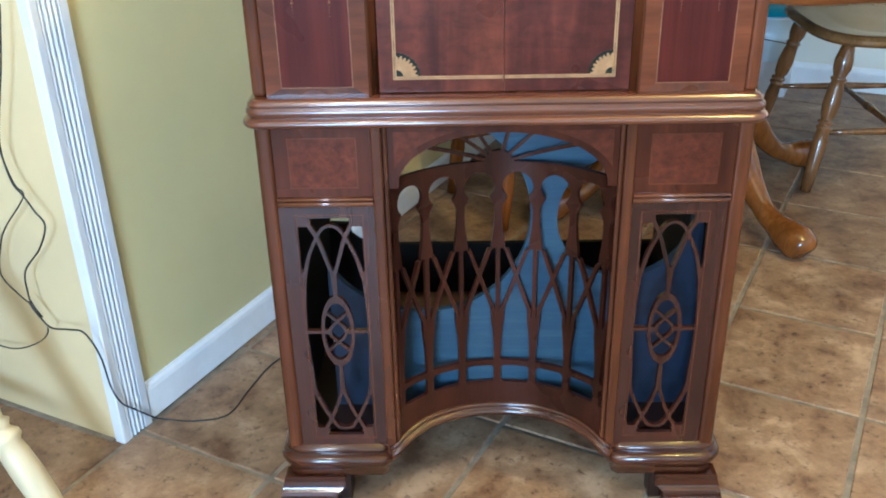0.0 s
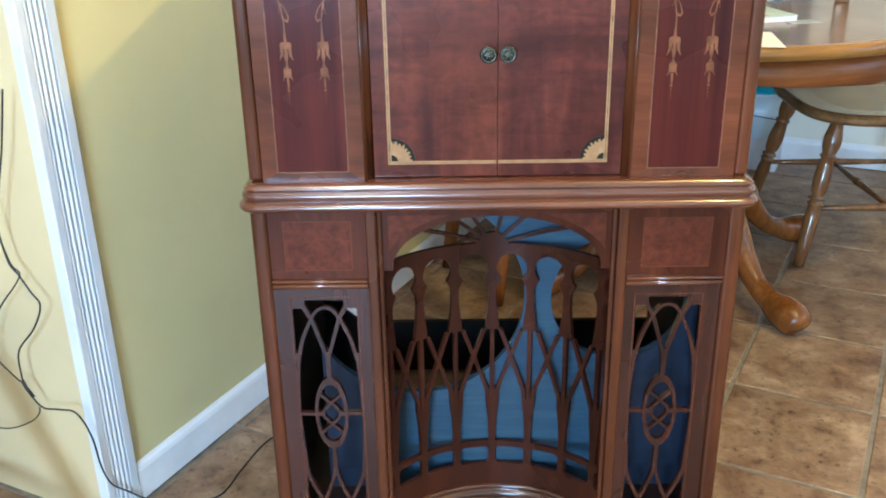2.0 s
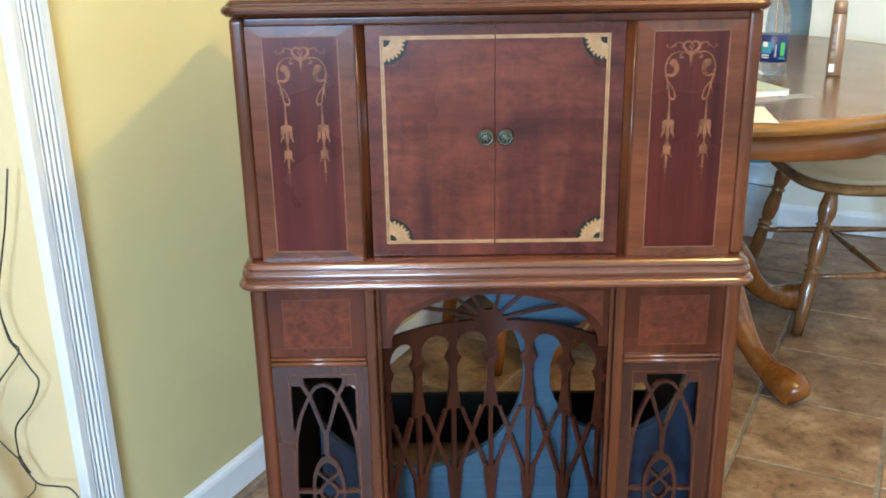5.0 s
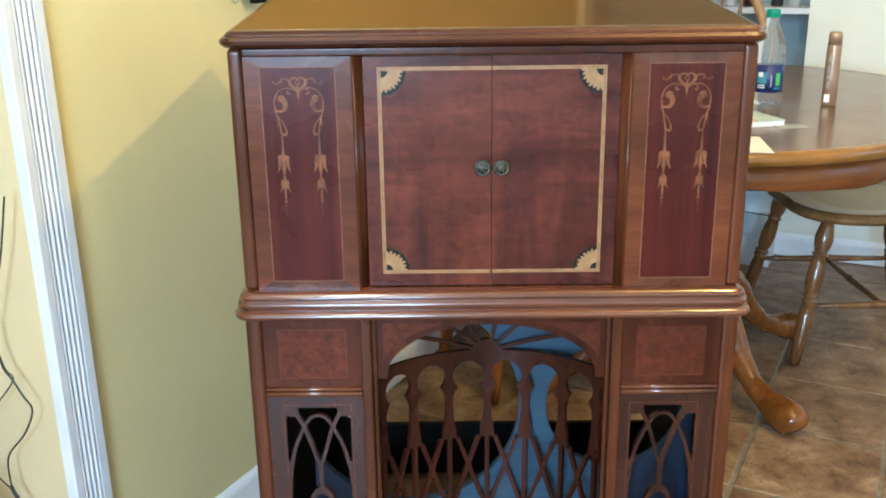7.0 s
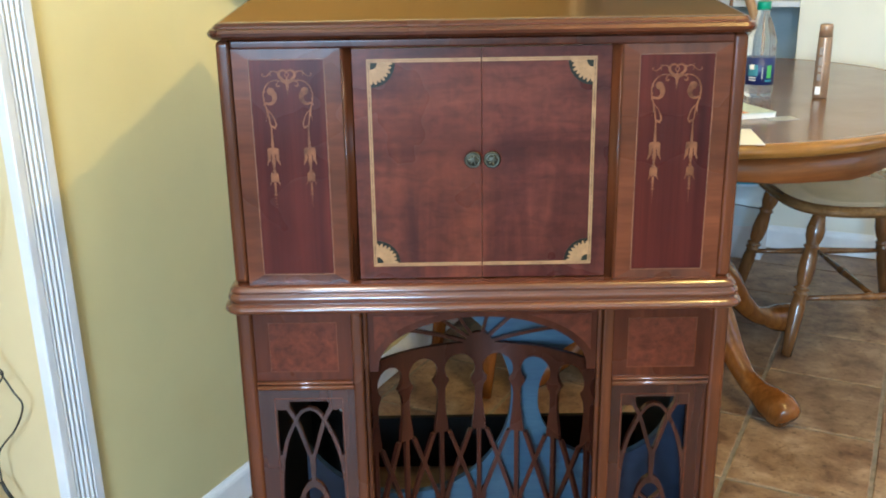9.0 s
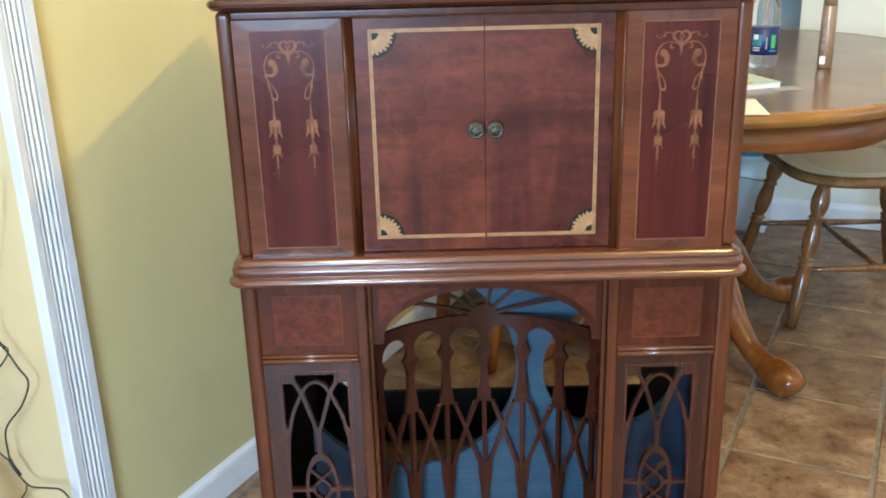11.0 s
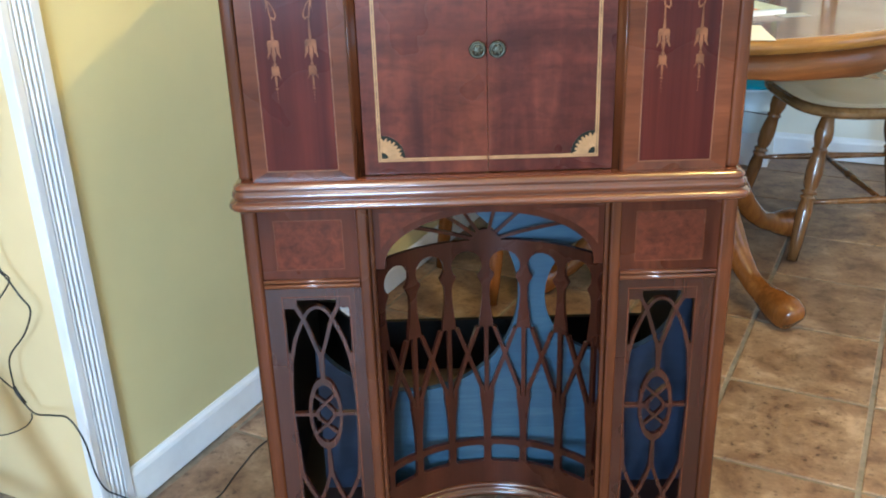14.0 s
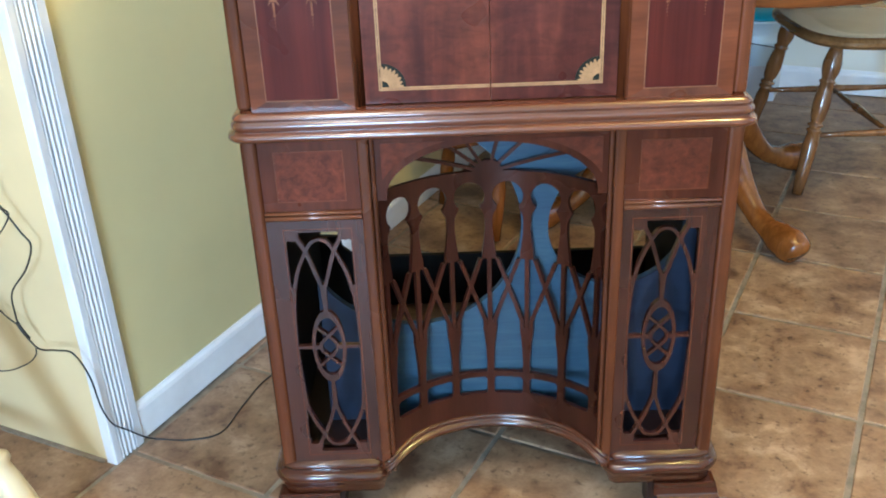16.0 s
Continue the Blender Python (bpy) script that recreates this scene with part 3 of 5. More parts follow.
for s in (-1, 1):
    X = lambda a, b: (min(s * a, s * b), max(s * a, s * b))
    # carcass sides and corner posts
    x0, x1 = X(0.3185, 0.3375)
    part("side_panel", sloped(bm_box(x0, x1, 0.022, D, 0.6995, 1.024, 0.001)), M_WALNUT, cabinet)
    part("corner_post", bm_box(x0, x1, F - 0.001, 0.022, 0.6995, 1.024, 0.0075, segs=5), M_POST, cabinet)
    x0, x1 = X(0.3185, 0.3415)
    part("side_panel", bm_box(x0, x1, 0.022, D, 0.10, 0.6595, 0.001), M_WALNUT, cabinet)
    part("corner_post", bm_box(x0, x1, F - 0.001, 0.022, 0.10, 0.6595, 0.0082, segs=5), M_POST, cabinet)
    # inlaid side panel of the upper part
    x0, x1 = X(0.1800, 0.3180)
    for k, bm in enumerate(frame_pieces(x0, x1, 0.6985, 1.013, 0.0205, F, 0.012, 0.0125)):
        part("crossband", bm, M_BAND if k < 2 else M_BAND_SHADED, cabinet)
    for bm in frame_pieces(x0 + 0.0205, x1 - 0.0205, 0.7110, 1.0005, 0.0012, F - 0.0003, 0.010):
        part("stringing", bm, M_STRING, cabinet)
    part("inlaid_panel", bm_box(x0 + 0.0219, x1 - 0.0219, F - 0.0001, 0.012, 0.7124, 0.9991), M_PANEL, cabinet, "dark red mahogany panel")
    # coved pilaster between panel and doors
    cove = [(0.1799, 0.014), (0.1799, F - 0.0015), (0.1780, F - 0.0030), (0.1758, F - 0.0024), (0.1742, -0.0056), (0.1725, -0.0036), (0.1702, -0.0014), (0.1680, 0.0006), (0.1665, 0.0026), (0.1665, 0.014)]
    b = bmesh.new()
    lo = [b.verts.new((s * x, y, 0.700)) for x, y in cove]
    hi = [b.verts.new((s * x, y, 1.013)) for x, y in cove]
    b.faces.new(lo), b.faces.new(hi)
    for k in range(len(cove)):
        b.faces.new((lo[k], lo[(k + 1) % len(cove)], hi[(k + 1) % len(cove)], hi[k])).smooth = 1 < k < 8
    bmesh.ops.recalc_face_normals(b, faces=b.faces[:])
    part("pilaster", b, M_POST, cabinet)
    # burl panel of the lower part
    x0, x1 = X(0.1825, 0.3180)
    for bm in frame_pieces(x0, x1, 0.5468, 0.6594, 0.0200, F, 0.011, 0.0189):
        part("burl_frame", bm, M_WALNUT, cabinet)
    for bm in frame_pieces(x0 + 0.0200, x1 - 0.0200, 0.5657, 0.6405, 0.0014, F - 0.0003, 0.010):
        part("stringing", bm, M_BAND, cabinet)
    part("burl_panel", bm_box(x0 + 0.0214, x1 - 0.0214, F - 0.0001, 0.012, 0.5671, 0.6391), M_BURL, cabinet, "mottled burl veneer panel")
    # double bead under it
    for z0, z1, proud in ((0.5465, 0.5530, 0.0055), (0.5375, 0.5462, 0.0045)):
        sec = [(-0.016, z1)] + [(proud * math.cos(radians(a)), (z0 + z1) / 2 + (z1 - z0) / 2 * math.sin(radians(a))) for a in range(90, -91, -15)] + [(-0.016, z0)]
        part("bead", bm_sweep([(x0, F), (x1, F)], sec), M_FADED, cabinet)
    # stepped uprights beside the bay
    for a, c, y in ((0.1672, 0.1822, F - 0.004), (0.1600, 0.1671, F + 0.002)):
        x0, x1 = X(a, c)
        part("upright", bm_box(x0, x1, y, 0.03, 0.088, 0.6595, 0.0035, segs=3), M_POST, cabinet)

# Unseen boards, added to keep the bay's light out of the columns.
for s in (-1, 1):
    part("shade_board", bm_box(min(s * 0.1667, s * 0.1725), max(s * 0.1667, s * 0.1725), 0.031, 0.097, 0.127, 0.659), M_DARKWOOD, cabinet)

# Thin black sheets added over the inner sides, so the columns read black.
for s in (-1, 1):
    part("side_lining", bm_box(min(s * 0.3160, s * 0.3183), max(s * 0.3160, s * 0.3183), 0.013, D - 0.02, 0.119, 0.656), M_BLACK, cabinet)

# frieze strip under the top
part("frieze", bm_box(-0.318, 0.318, F - 0.005, 0.012, 1.0132, 1.024, 0.003, segs=3), M_WALNUT, cabinet)


def scrollwork(X, Z):
    """Hanging husks and scrolls, about x = 0, z = 0 at the top of the panel."""
    A = np.abs(X) / 1.17
    slim = 0.0003

    def stroke(points, w0, w1):
        """A smooth line that grows from w0 to w1 wide (half)."""
        line = spline([(x, 0, z) for x, z in points], 4)
        ws = np.linspace(w0, w1, len(line))
        return [seg(A, Z, p.x, p.z, q.x, q.z, float(a), float(c)) for p, q, a, c in zip(line, line[1:], ws, ws[1:])]
    # middle: urn, heart-shaped leaves and hanging stem
    parts = [seg(A, Z, 0.0, -0.026, 0.0, -0.046, 0.0026, 0.0005)]
    parts += stroke([(0.0, -0.0145), (0.004, -0.0125), (0.008, -0.0150), (0.0085, -0.0200), (0.005, -0.0245), (0.001, -0.0285)], 0.0013, 0.0022)
    parts += stroke([(0.0, -0.0150), (0.0022, -0.0185), (0.0, -0.0225)], 0.0006, 0.0009)
    # upper tendrils with a curled end and small leaves
    parts += stroke([(0.0085, -0.0165), (0.0125, -0.0140), (0.0165, -0.0142), (0.0200, -0.0180), (0.0235, -0.0205), (0.0268, -0.0190), (0.0272, -0.0165)], 0.0012, 0.0006)
    parts += [seg(A, Z, 0.0165, -0.0145, 0.0190, -0.0120, 0.0010, 0.0004), seg(A, Z, 0.0180, -0.0165, 0.0172, -0.0205, 0.0010, 0.0004), disc(A, Z, 0.0262, -0.0168, 0.0011)]
    # great scroll
    parts += stroke([(0.0040, -0.0280), (0.0090, -0.0258), (0.0145, -0.0256), (0.0205, -0.0285), (0.0250, -0.0350), (0.0270, -0.0430), (0.0266, -0.0520), (0.0245, -0.0610), (0.0226, -0.0700), (0.0212, -0.0830)], 0.0010, 0.0010)
    parts += [disc(A, Z, 0.0255, -0.0395, 0.0014), disc(A, Z, 0.0262, -0.0490, 0.0015), seg(A, Z, 0.0258, -0.0545, 0.0282, -0.0580, 0.0012, 0.0004)]
    # leaf curled inside it
    parts += stroke([(0.0250, -0.0540), (0.0205, -0.0555), (0.0165, -0.0530), (0.0148, -0.0475), (0.0158, -0.0425), (0.0185, -0.0405)], 0.0014, 0.0040)
    parts += stroke([(0.0158, -0.0425), (0.0165, -0.0372), (0.0200, -0.0362), (0.0214, -0.0395), (0.0198, -0.0420)], 0.0022, 0.0014)
    # small curl under the urn
    parts += stroke([(0.0090, -0.0262), (0.0118, -0.0300), (0.0112, -0.0330), (0.0090, -0.0325)], 0.0008, 0.0013)
    # leaves and curl under the scroll
    parts += stroke([(0.0240, -0.0620), (0.0238, -0.0690), (0.0252, -0.0750)], 0.0013, 0.0005)
    parts += stroke([(0.0225, -0.0640), (0.0185, -0.0700), (0.0160, -0.0770), (0.0150, -0.0830), (0.0170, -0.0862), (0.0190, -0.0845)], 0.0008, 0.0013)
    parts += [seg(A, Z, 0.0172, -0.0865, 0.0155, -0.0880, 0.0012, 0.0005), disc(A, Z, 0.0254, -0.0768, 0.0009)]
    # drop: stem, tulip, small tulip, beads
    c = 0.0205
    parts += [seg(A, Z, c, -0.083, c, -0.112, 0.0007, 0.0018),
              np.maximum(np.maximum(rounded(A, Z, c, -0.1215, 0.0066, 0.0092, 0.0032), -seg(A, Z, c - 0.0022, -0.121, c - 0.0026, -0.131, 0.00015, 0.0005)), -seg(A, Z, c + 0.0022, -0.121, c + 0.0026, -0.131, 0.00015, 0.0005)), seg(A, Z, c - 0.0055, -0.130, c - 0.0072, -0.1355, 0.0014, 0.0008),
              seg(A, Z, c + 0.0055, -0.130, c + 0.0072, -0.1355, 0.0014, 0.0008), seg(A, Z, c, -0.130, c, -0.141, 0.0026, 0.0010),
              disc(A, Z, c, -0.1435, 0.0022), np.maximum(rounded(A, Z, c, -0.1520, 0.0046, 0.0066, 0.0025), -seg(A, Z, c, -0.158, c, -0.162, 0.0003, 0.0016)),
              seg(A, Z, c - 0.004, -0.158, c - 0.0056, -0.1625, 0.0011, 0.0007), seg(A, Z, c + 0.004, -0.158, c + 0.0056, -0.1625, 0.0011, 0.0007),
              seg(A, Z, c, -0.160, c, -0.172, 0.0015, 0.0012), disc(A, Z, c, -0.1755, 0.0021)]
    parts += [disc(A, Z, c, -0.1805 - 0.0042 * k, 0.0013 - 0.00012 * k) for k in range(4)]
    return union(*parts) + slim


scroll = plate(scrollwork, -0.038, 0.038, -0.202, -0.010, 0.0008, lambda x, z: (x, F - 0.0005, z), lambda x, z: (x, F, z))
scroll.materials.append(M_MARQ)
for s in (-1, 1):
    put("marquetry", scroll, None, cabinet, "scroll and husk marquetry inlay", Matrix.Translation((s * 0.2490, 0, 0.9991)))

# doors


def petals(X, Z):
    """A quarter daisy of seven petals from the corner (0, 0)."""
    parts = []
    for k in range(8):
        a = radians(2 + k * 12.3)
        ca, sa, tip = math.cos(a), math.sin(a), 0.0272 - 0.0010 * (k % 2)
        parts.append(seg(X, Z, 0.0095 * ca, 0.0095 * sa, 0.0235 * ca, 0.0235 * sa, 0.0009, 0.0024))
        parts.append(seg(X, Z, 0.0235 * ca, 0.0235 * sa, tip * ca, tip * sa, 0.0024, 0.0015))
    return np.maximum(np.maximum(union(*parts), -X), -Z)


def quarter(X, Z):
    return np.maximum(np.maximum(disc(X, Z, 0, 0, 0.0318), -X), -Z)


daisy = plate(petals, -0.001, 0.034, -0.001, 0.034, 0.0005, lambda x, z: (x, -0.0009, z), lambda x, z: (x, 0.0001, z))
daisy.materials.append(M_BOX)
ground_disc = plate(quarter, -0.001, 0.034, -0.001, 0.034, 0.0009, lambda x, z: (x, -0.0005, z), lambda x, z: (x, 0.0001, z))
ground_disc.materials.append(M_EBONY)
ZB, ZT, XI = 0.719, 0.998, 0.1475
for s in (-1, 1):
    X = lambda a, b: (min(s * a, s * b), max(s * a, s * b))
    x0, x1 = X(0.00025, 0.1663)
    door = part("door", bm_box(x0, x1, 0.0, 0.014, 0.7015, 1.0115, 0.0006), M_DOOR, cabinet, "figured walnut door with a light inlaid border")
    w = 0.0047
    for a, c, z0, z1 in ((XI - w, XI, ZB, ZT), (0.0007, XI - w, ZB, ZB + w), (0.0007, XI - w, ZT - w, ZT)):
        x0, x1 = X(a, c)
        part("border_inlay", bm_box(x0, x1, -0.0004, 0.0004, z0, z1), M_BOX, door)
        if z1 - z0 > 0.1:
            part("dark_line", bm_box((x0 + x1) / 2 - 0.00025, (x0 + x1) / 2 + 0.00025, -0.0006, 0.0003, z0 + w / 2, z1 - w / 2), M_EBONY, door)
        else:
            zc = (z0 + z1) / 2
            part("dark_line", bm_box(x0, x1, -0.0006, 0.0003, zc - 0.00025, zc + 0.00025), M_STRING, door)
    for zc, kz in ((ZB + w, 1), (ZT - w, -1)):
        m = Matrix.Translation((s * (XI - w), 0, zc)) @ Matrix.Diagonal((-s, 1, kz, 1))
        put("fan_ground", ground_disc, None, door, "", m)
        put("fan_inlay", daisy, None, door, "daisy fan inlay of pale wood", m)
    knob = part("knob", bm_lathe([(0.004, 0), (0.0045, 0.006), (0.0078, 0.008), (0.0108, 0.0105), (0.0112, 0.013), (0.0097, 0.0152), (0.0090, 0.0146), (0.0070, 0.0146), (0.0050, 0.0165), (0.002, 0.0172)], 28), M_BRONZE, door, "round bronze knob with embossed rosette", Matrix.Translation((s * 0.0125, 0, 0.868)) @ pose(0, 0, 0, 90))
    for k in range(6):
        a = radians(60 * k)
        part("petal", bm_lathe([(0.0008, 0.0135), (0.0022, 0.0150), (0.0026, 0.0162), (0.0012, 0.0172)], 8, Matrix.Translation((0.0048 * math.cos(a), 0.0048 * math.sin(a), 0))), M_BRONZE, knob)

# fretted panels of the columns


def lattice(X, Z):
    """Board with a long waisted opening and the interlaced tracery in it; about x = 0."""
    A = np.abs(X)
    # opening: side wedges above and below, a bulging middle, a notch at each end
    edge = np.interp(Z, [0.150, 0.222, 0.226, 0.250, 0.290, 0.330, 0.370, 0.405, 0.430, 0.434, 0.506], [0.0452, 0.0452, 0.0418, 0.0428, 0.0450, 0.0462, 0.0450, 0.0424, 0.0402, 0.0465, 0.0465])
    hole = np.maximum(np.maximum(A - edge, Z - 0.5065), 0.1495 - Z)
    hole = np.maximum(hole, -disc(A, Z, 0.0490, 0.5090, 0.0048))
    hole = np.maximum(hole, -disc(A, Z, 0.0475, 0.1475, 0.0048))
    notch = union(rounded(A, Z, 0, 0.500, 0.0292, 0.0195, 0.003), rounded(A, Z, 0, 0.157, 0.0285, 0.0218, 0.003))
    hole = np.minimum(hole, notch)
    bars = []

    def arc(points, w0, w1=None):
        line = spline([(x, 0, z) for x, z in points], 4)
        ws = np.linspace(w0, w0 if w1 is None else w1, len(line))
        return [seg(A, Z, p.x, p.z, q.x, q.z, float(a), float(c)) for p, q, a, c in zip(line, line[1:], ws, ws[1:])]
    # crossing pointed arcs over the medallion
    bars += arc([(0.0425, 0.424), (0.0350, 0.456), (0.0205, 0.489), (0.0105, 0.5035), (0.0, 0.5075)], 0.0027, 0.0022)
    bars += arc([(0.0330, 0.513), (0.0205, 0.489), (0.0120, 0.462), (0.0055, 0.440), (0.0, 0.424)], 0.0030, 0.0024)
    bars += [seg(A, Z, 0, 0.430, 0, 0.386, 0.0046, 0.0028), disc(A, Z, 0.0385, 0.5120, 0.0062), disc(A, Z, 0.0325, 0.5135, 0.0048)]
    # oval medallion with crossing bands
    bars += [np.abs(np.hypot(A / 0.0226, (Z - 0.329) / 0.0560) - 1) * 0.0226 - 0.0024]
    bars += [seg(A, Z, 0.0226, 0.329, 0.0480, 0.329, 0.0024)]
    bars += arc([(0.0175, 0.364), (0.0070, 0.354), (0.0, 0.3475), (0.0, 0.3475)], 0.0021)
    bars += arc([(0.0, 0.3475), (0.0085, 0.3385), (0.0130, 0.329), (0.0085, 0.3195), (0.0, 0.3105)], 0.0023)
    bars += arc([(0.0, 0.3105), (0.0070, 0.304), (0.0175, 0.294)], 0.0021)
    bars += [seg(A, Z, 0.0130, 0.329, 0.0226, 0.329, 0.0034)]
    # foot
    bars += [seg(A, Z, 0, 0.273, 0, 0.222, 0.0026, 0.0042)]
    bars += arc([(0.0450, 0.228), (0.0400, 0.210), (0.0320, 0.190), (0.0212, 0.168), (0.0115, 0.1515), (0.0, 0.1475)], 0.0028, 0.0024)
    bars += arc([(0.0, 0.228), (0.0060, 0.206), (0.0130, 0.186), (0.0212, 0.168), (0.0325, 0.144)], 0.0026)
    bars += [disc(A, Z, 0.0345, 0.1435, 0.0060), disc(A, Z, 0.0300, 0.1440, 0.0040)]
    opening = np.maximum(hole, -union(*bars))
    board = rounded(X, Z, 0, 0.3185, 0.0712, 0.2185, 0.001)
    return np.maximum(board, -opening)


fret = plate(lattice, -0.0725, 0.0725, 0.099, 0.5382, 0.0011, lambda x, z: (x, F, z), lambda x, z: (x, F + 0.008, z))
fret.materials.append(M_FRET)
for xc in (-0.2476, 0.2455):
    put("fret_panel", fret, None, cabinet, "fretted walnut panel with interlaced tracery", Matrix.Translation((xc, 0, 0)))
    for bm in frame_pieces(xc - 0.0488, xc + 0.0488, 0.1285, 0.5245, 0.0010, F - 0.0003, F + 0.003):
        part("stringing", bm, M_BAND, cabinet)

# bay: arched front, bent grille, baffle
RG, YC = 0.203, -0.125


def spandrel(X, Z):
    arch = np.hypot(X / 0.1465, np.maximum(Z - 0.567, 0) / 0.0770) - 1
    arch = np.where(Z < 0.567, np.abs(X) - 0.1465, arch * 0.07)
    board = rounded(X, Z, 0, 0.609, 0.1595, 0.0465, 0.001)
    return np.maximum(board, -arch)


me = plate(spandrel, -0.161, 0.161, 0.561, 0.657, 0.0018, lambda x, z: (x, -0.002, z), lambda x, z: (x, 0.016, z))
part("arch", me, M_WALNUT, cabinet, "arched walnut front over the grille")


def corner_veneer(X, Z):
    A = np.abs(X)
    arch = (np.hypot(A / 0.158, np.maximum(Z - 0.567, 0) / 0.0865) - 1) * 0.08
    return np.maximum(np.maximum(-arch, A - 0.1515), Z - 0.6465)


for x0, x1 in ((-0.153, -0.02), (0.02, 0.153)):
    me = plate(corner_veneer, x0, x1, 0.590, 0.648, 0.0016, lambda x, z: (x, -0.0026, z), lambda x, z: (x, -0.001, z))
    part("spandrel_veneer", me, M_BURL, cabinet, "dark burl veneer in the arch corner")

P = 0.0576   # from post to post of the grille, along the bend


def grille_board(S, Z):
    board = rounded(S, Z, 0, 0.386, 0.1830, 0.2740, 0.001)
    S = S + 0.0025
    half = P / 2
    c = np.abs(((S / P) % 1.0) - 0.5) * P          # distance from the middle of each opening
    d = half - c                                    # from the nearest post
    # keyhole heads over long waisted openings
    head = np.hypot(c, Z - 0.5305) - 0.0230
    o = np.interp(Z, [0.425, 0.442, 0.460, 0.477, 0.492, 0.500, 0.506, 0.511, 0.516], [0.0178, 0.0192, 0.0217, 0.0230, 0.0231, 0.0222, 0.0190, 0.0163, 0.0163])
    upper = np.maximum(np.maximum(c - o, Z - 0.5165), 0.4255 - Z)
    # pointed lower openings and the row of small ones
    low = np.interp(Z, [0.220, 0.235, 0.260, 0.280, 0.295, 0.306], [0.0232, 0.0234, 0.0224, 0.0207, 0.0188, 0.0176])
    lower = np.maximum(np.maximum(c - low, Z - 0.308), 0.2205 - Z)
    lower = np.maximum(lower, rounded(c, Z, 0, 0.300, 0.0275, 0.0795, 0.007))
    small = rounded(c, Z, 0, 0.1943, 0.0232, 0.0162, 0.006)
    # crossing diagonals and a straight bar on each post between them
    middle = np.maximum(np.maximum(Z - 0.4300, 0.302 - Z), c - half)
    bars = [d - 0.0033, np.maximum(d - 0.0098, 0.4265 - Z), np.maximum(d - 0.0104, Z - 0.3035)]
    bars.append(seg(d, Z, 0.0078, 0.440, P - 0.0078, 0.318, 0.0030))
    bars.append(seg(d, Z, P - 0.0078, 0.440, 0.0078, 0.318, 0.0030))
    for z0, z1 in ((0.320, 0.296), (0.438, 0.456)):
        bars.append(seg(d, Z, 0.0078, z0, 0.0070, z1, 0.0031))
    middle = np.maximum(middle, -union(*bars))
    openings = union(head, upper, lower, small, middle)
    # fan over the rail
    hub = disc(S, Z, 0, 0.5660, 0.0215)
    rays = [seg(S, Z, 0, 0.566, 0.19 * math.cos(radians(a)), 0.566 + 0.19 * math.sin(radians(a)), 0.0024) for a in (19, 45, 75, 122, 141, 161)]
    fan = np.maximum(np.maximum(Z - 0.656, 0.5705 - Z), np.abs(S) - 0.178)
    fan_open = np.maximum(fan, -union(hub, *rays))
    return np.maximum(board, -np.minimum(openings, fan_open))


def bent(r):
    return lambda s, z: (r * math.sin(s / RG), YC + r * math.cos(s / RG), z)


me = plate(grille_board, -0.184, 0.184, 0.110, 0.662, 0.0013, bent(RG), bent(RG + 0.007))
part("grille", me, M_GRILLE, cabinet, "bent fretwork grille with sunburst and crossed lancets")

YB = 0.090


def baffle_board(X, Z):
    return np.maximum(rounded(X, Z, 0.022, 0.386, 0.293, 0.267, 0.002), -np.minimum(disc(X, Z, -0.1215, 0.4761, 0.1694), disc(X, Z, 0.1924, 0.4723, 0.1040)))


me = plate(baffle_board, -0.312, 0.312, 0.116, 0.655, 0.004, lambda x, z: (x, YB, z), lambda x, z: (x, YB + 0.012, z))
part("baffle", me, M_BLUE, cabinet, "blue cloth-covered speaker baffle with two round holes")


# Copy of the baffle cloth, coloured darker for the shade inside the columns.
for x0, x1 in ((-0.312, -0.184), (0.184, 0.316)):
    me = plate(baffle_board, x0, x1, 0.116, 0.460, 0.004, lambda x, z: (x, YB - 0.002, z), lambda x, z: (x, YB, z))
    part("side_cloth", me, M_BLUE_SHADED, cabinet, "blue cloth behind the fret, darkened for the shade there")


def bottom_shape(X, Y):
    return np.maximum(rounded(X, Y, 0, D / 2 + 0.01, 0.320, D / 2 - 0.012, 0.001), -np.maximum(np.hypot(X, Y - YC) - RG - 0.004, Y - 0.5))


me = plate(bottom_shape, -0.322, 0.322, 0.0, D + 0.01, 0.006, lambda x, y: (x, y, 0.126), lambda x, y: (x, y, 0.112))
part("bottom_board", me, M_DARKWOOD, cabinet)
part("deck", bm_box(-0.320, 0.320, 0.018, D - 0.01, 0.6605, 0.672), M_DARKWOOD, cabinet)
part("shelf_board", bm_box(-0.255, 0.318, YB + 0.02, D - 0.02, 0.136, 0.152), M_RAW, cabinet, "unfinished wooden shelf inside the cabinet")
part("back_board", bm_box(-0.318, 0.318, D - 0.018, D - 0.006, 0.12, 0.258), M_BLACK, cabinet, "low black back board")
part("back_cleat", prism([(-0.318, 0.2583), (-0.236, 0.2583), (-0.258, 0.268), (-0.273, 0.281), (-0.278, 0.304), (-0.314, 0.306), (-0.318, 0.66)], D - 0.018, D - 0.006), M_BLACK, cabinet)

# plinth
SEC = [(-0.012, 0.118), (0.0, 0.118), (0.0025, 0.1145), (0.0072, 0.1130), (0.0096, 0.1100), (0.0096, 0.1062), (0.0076, 0.1035), (0.0046, 0.1024), (0.0046, 0.1004),
       (0.0112, 0.0994), (0.0160, 0.0966), (0.0184, 0.0920), (0.0184, 0.0866), (0.0160, 0.0812), (0.0124, 0.0764), (0.0098, 0.0710), (0.0086, 0.0650), (0.0074, 0.0575), (-0.012, 0.0575)]
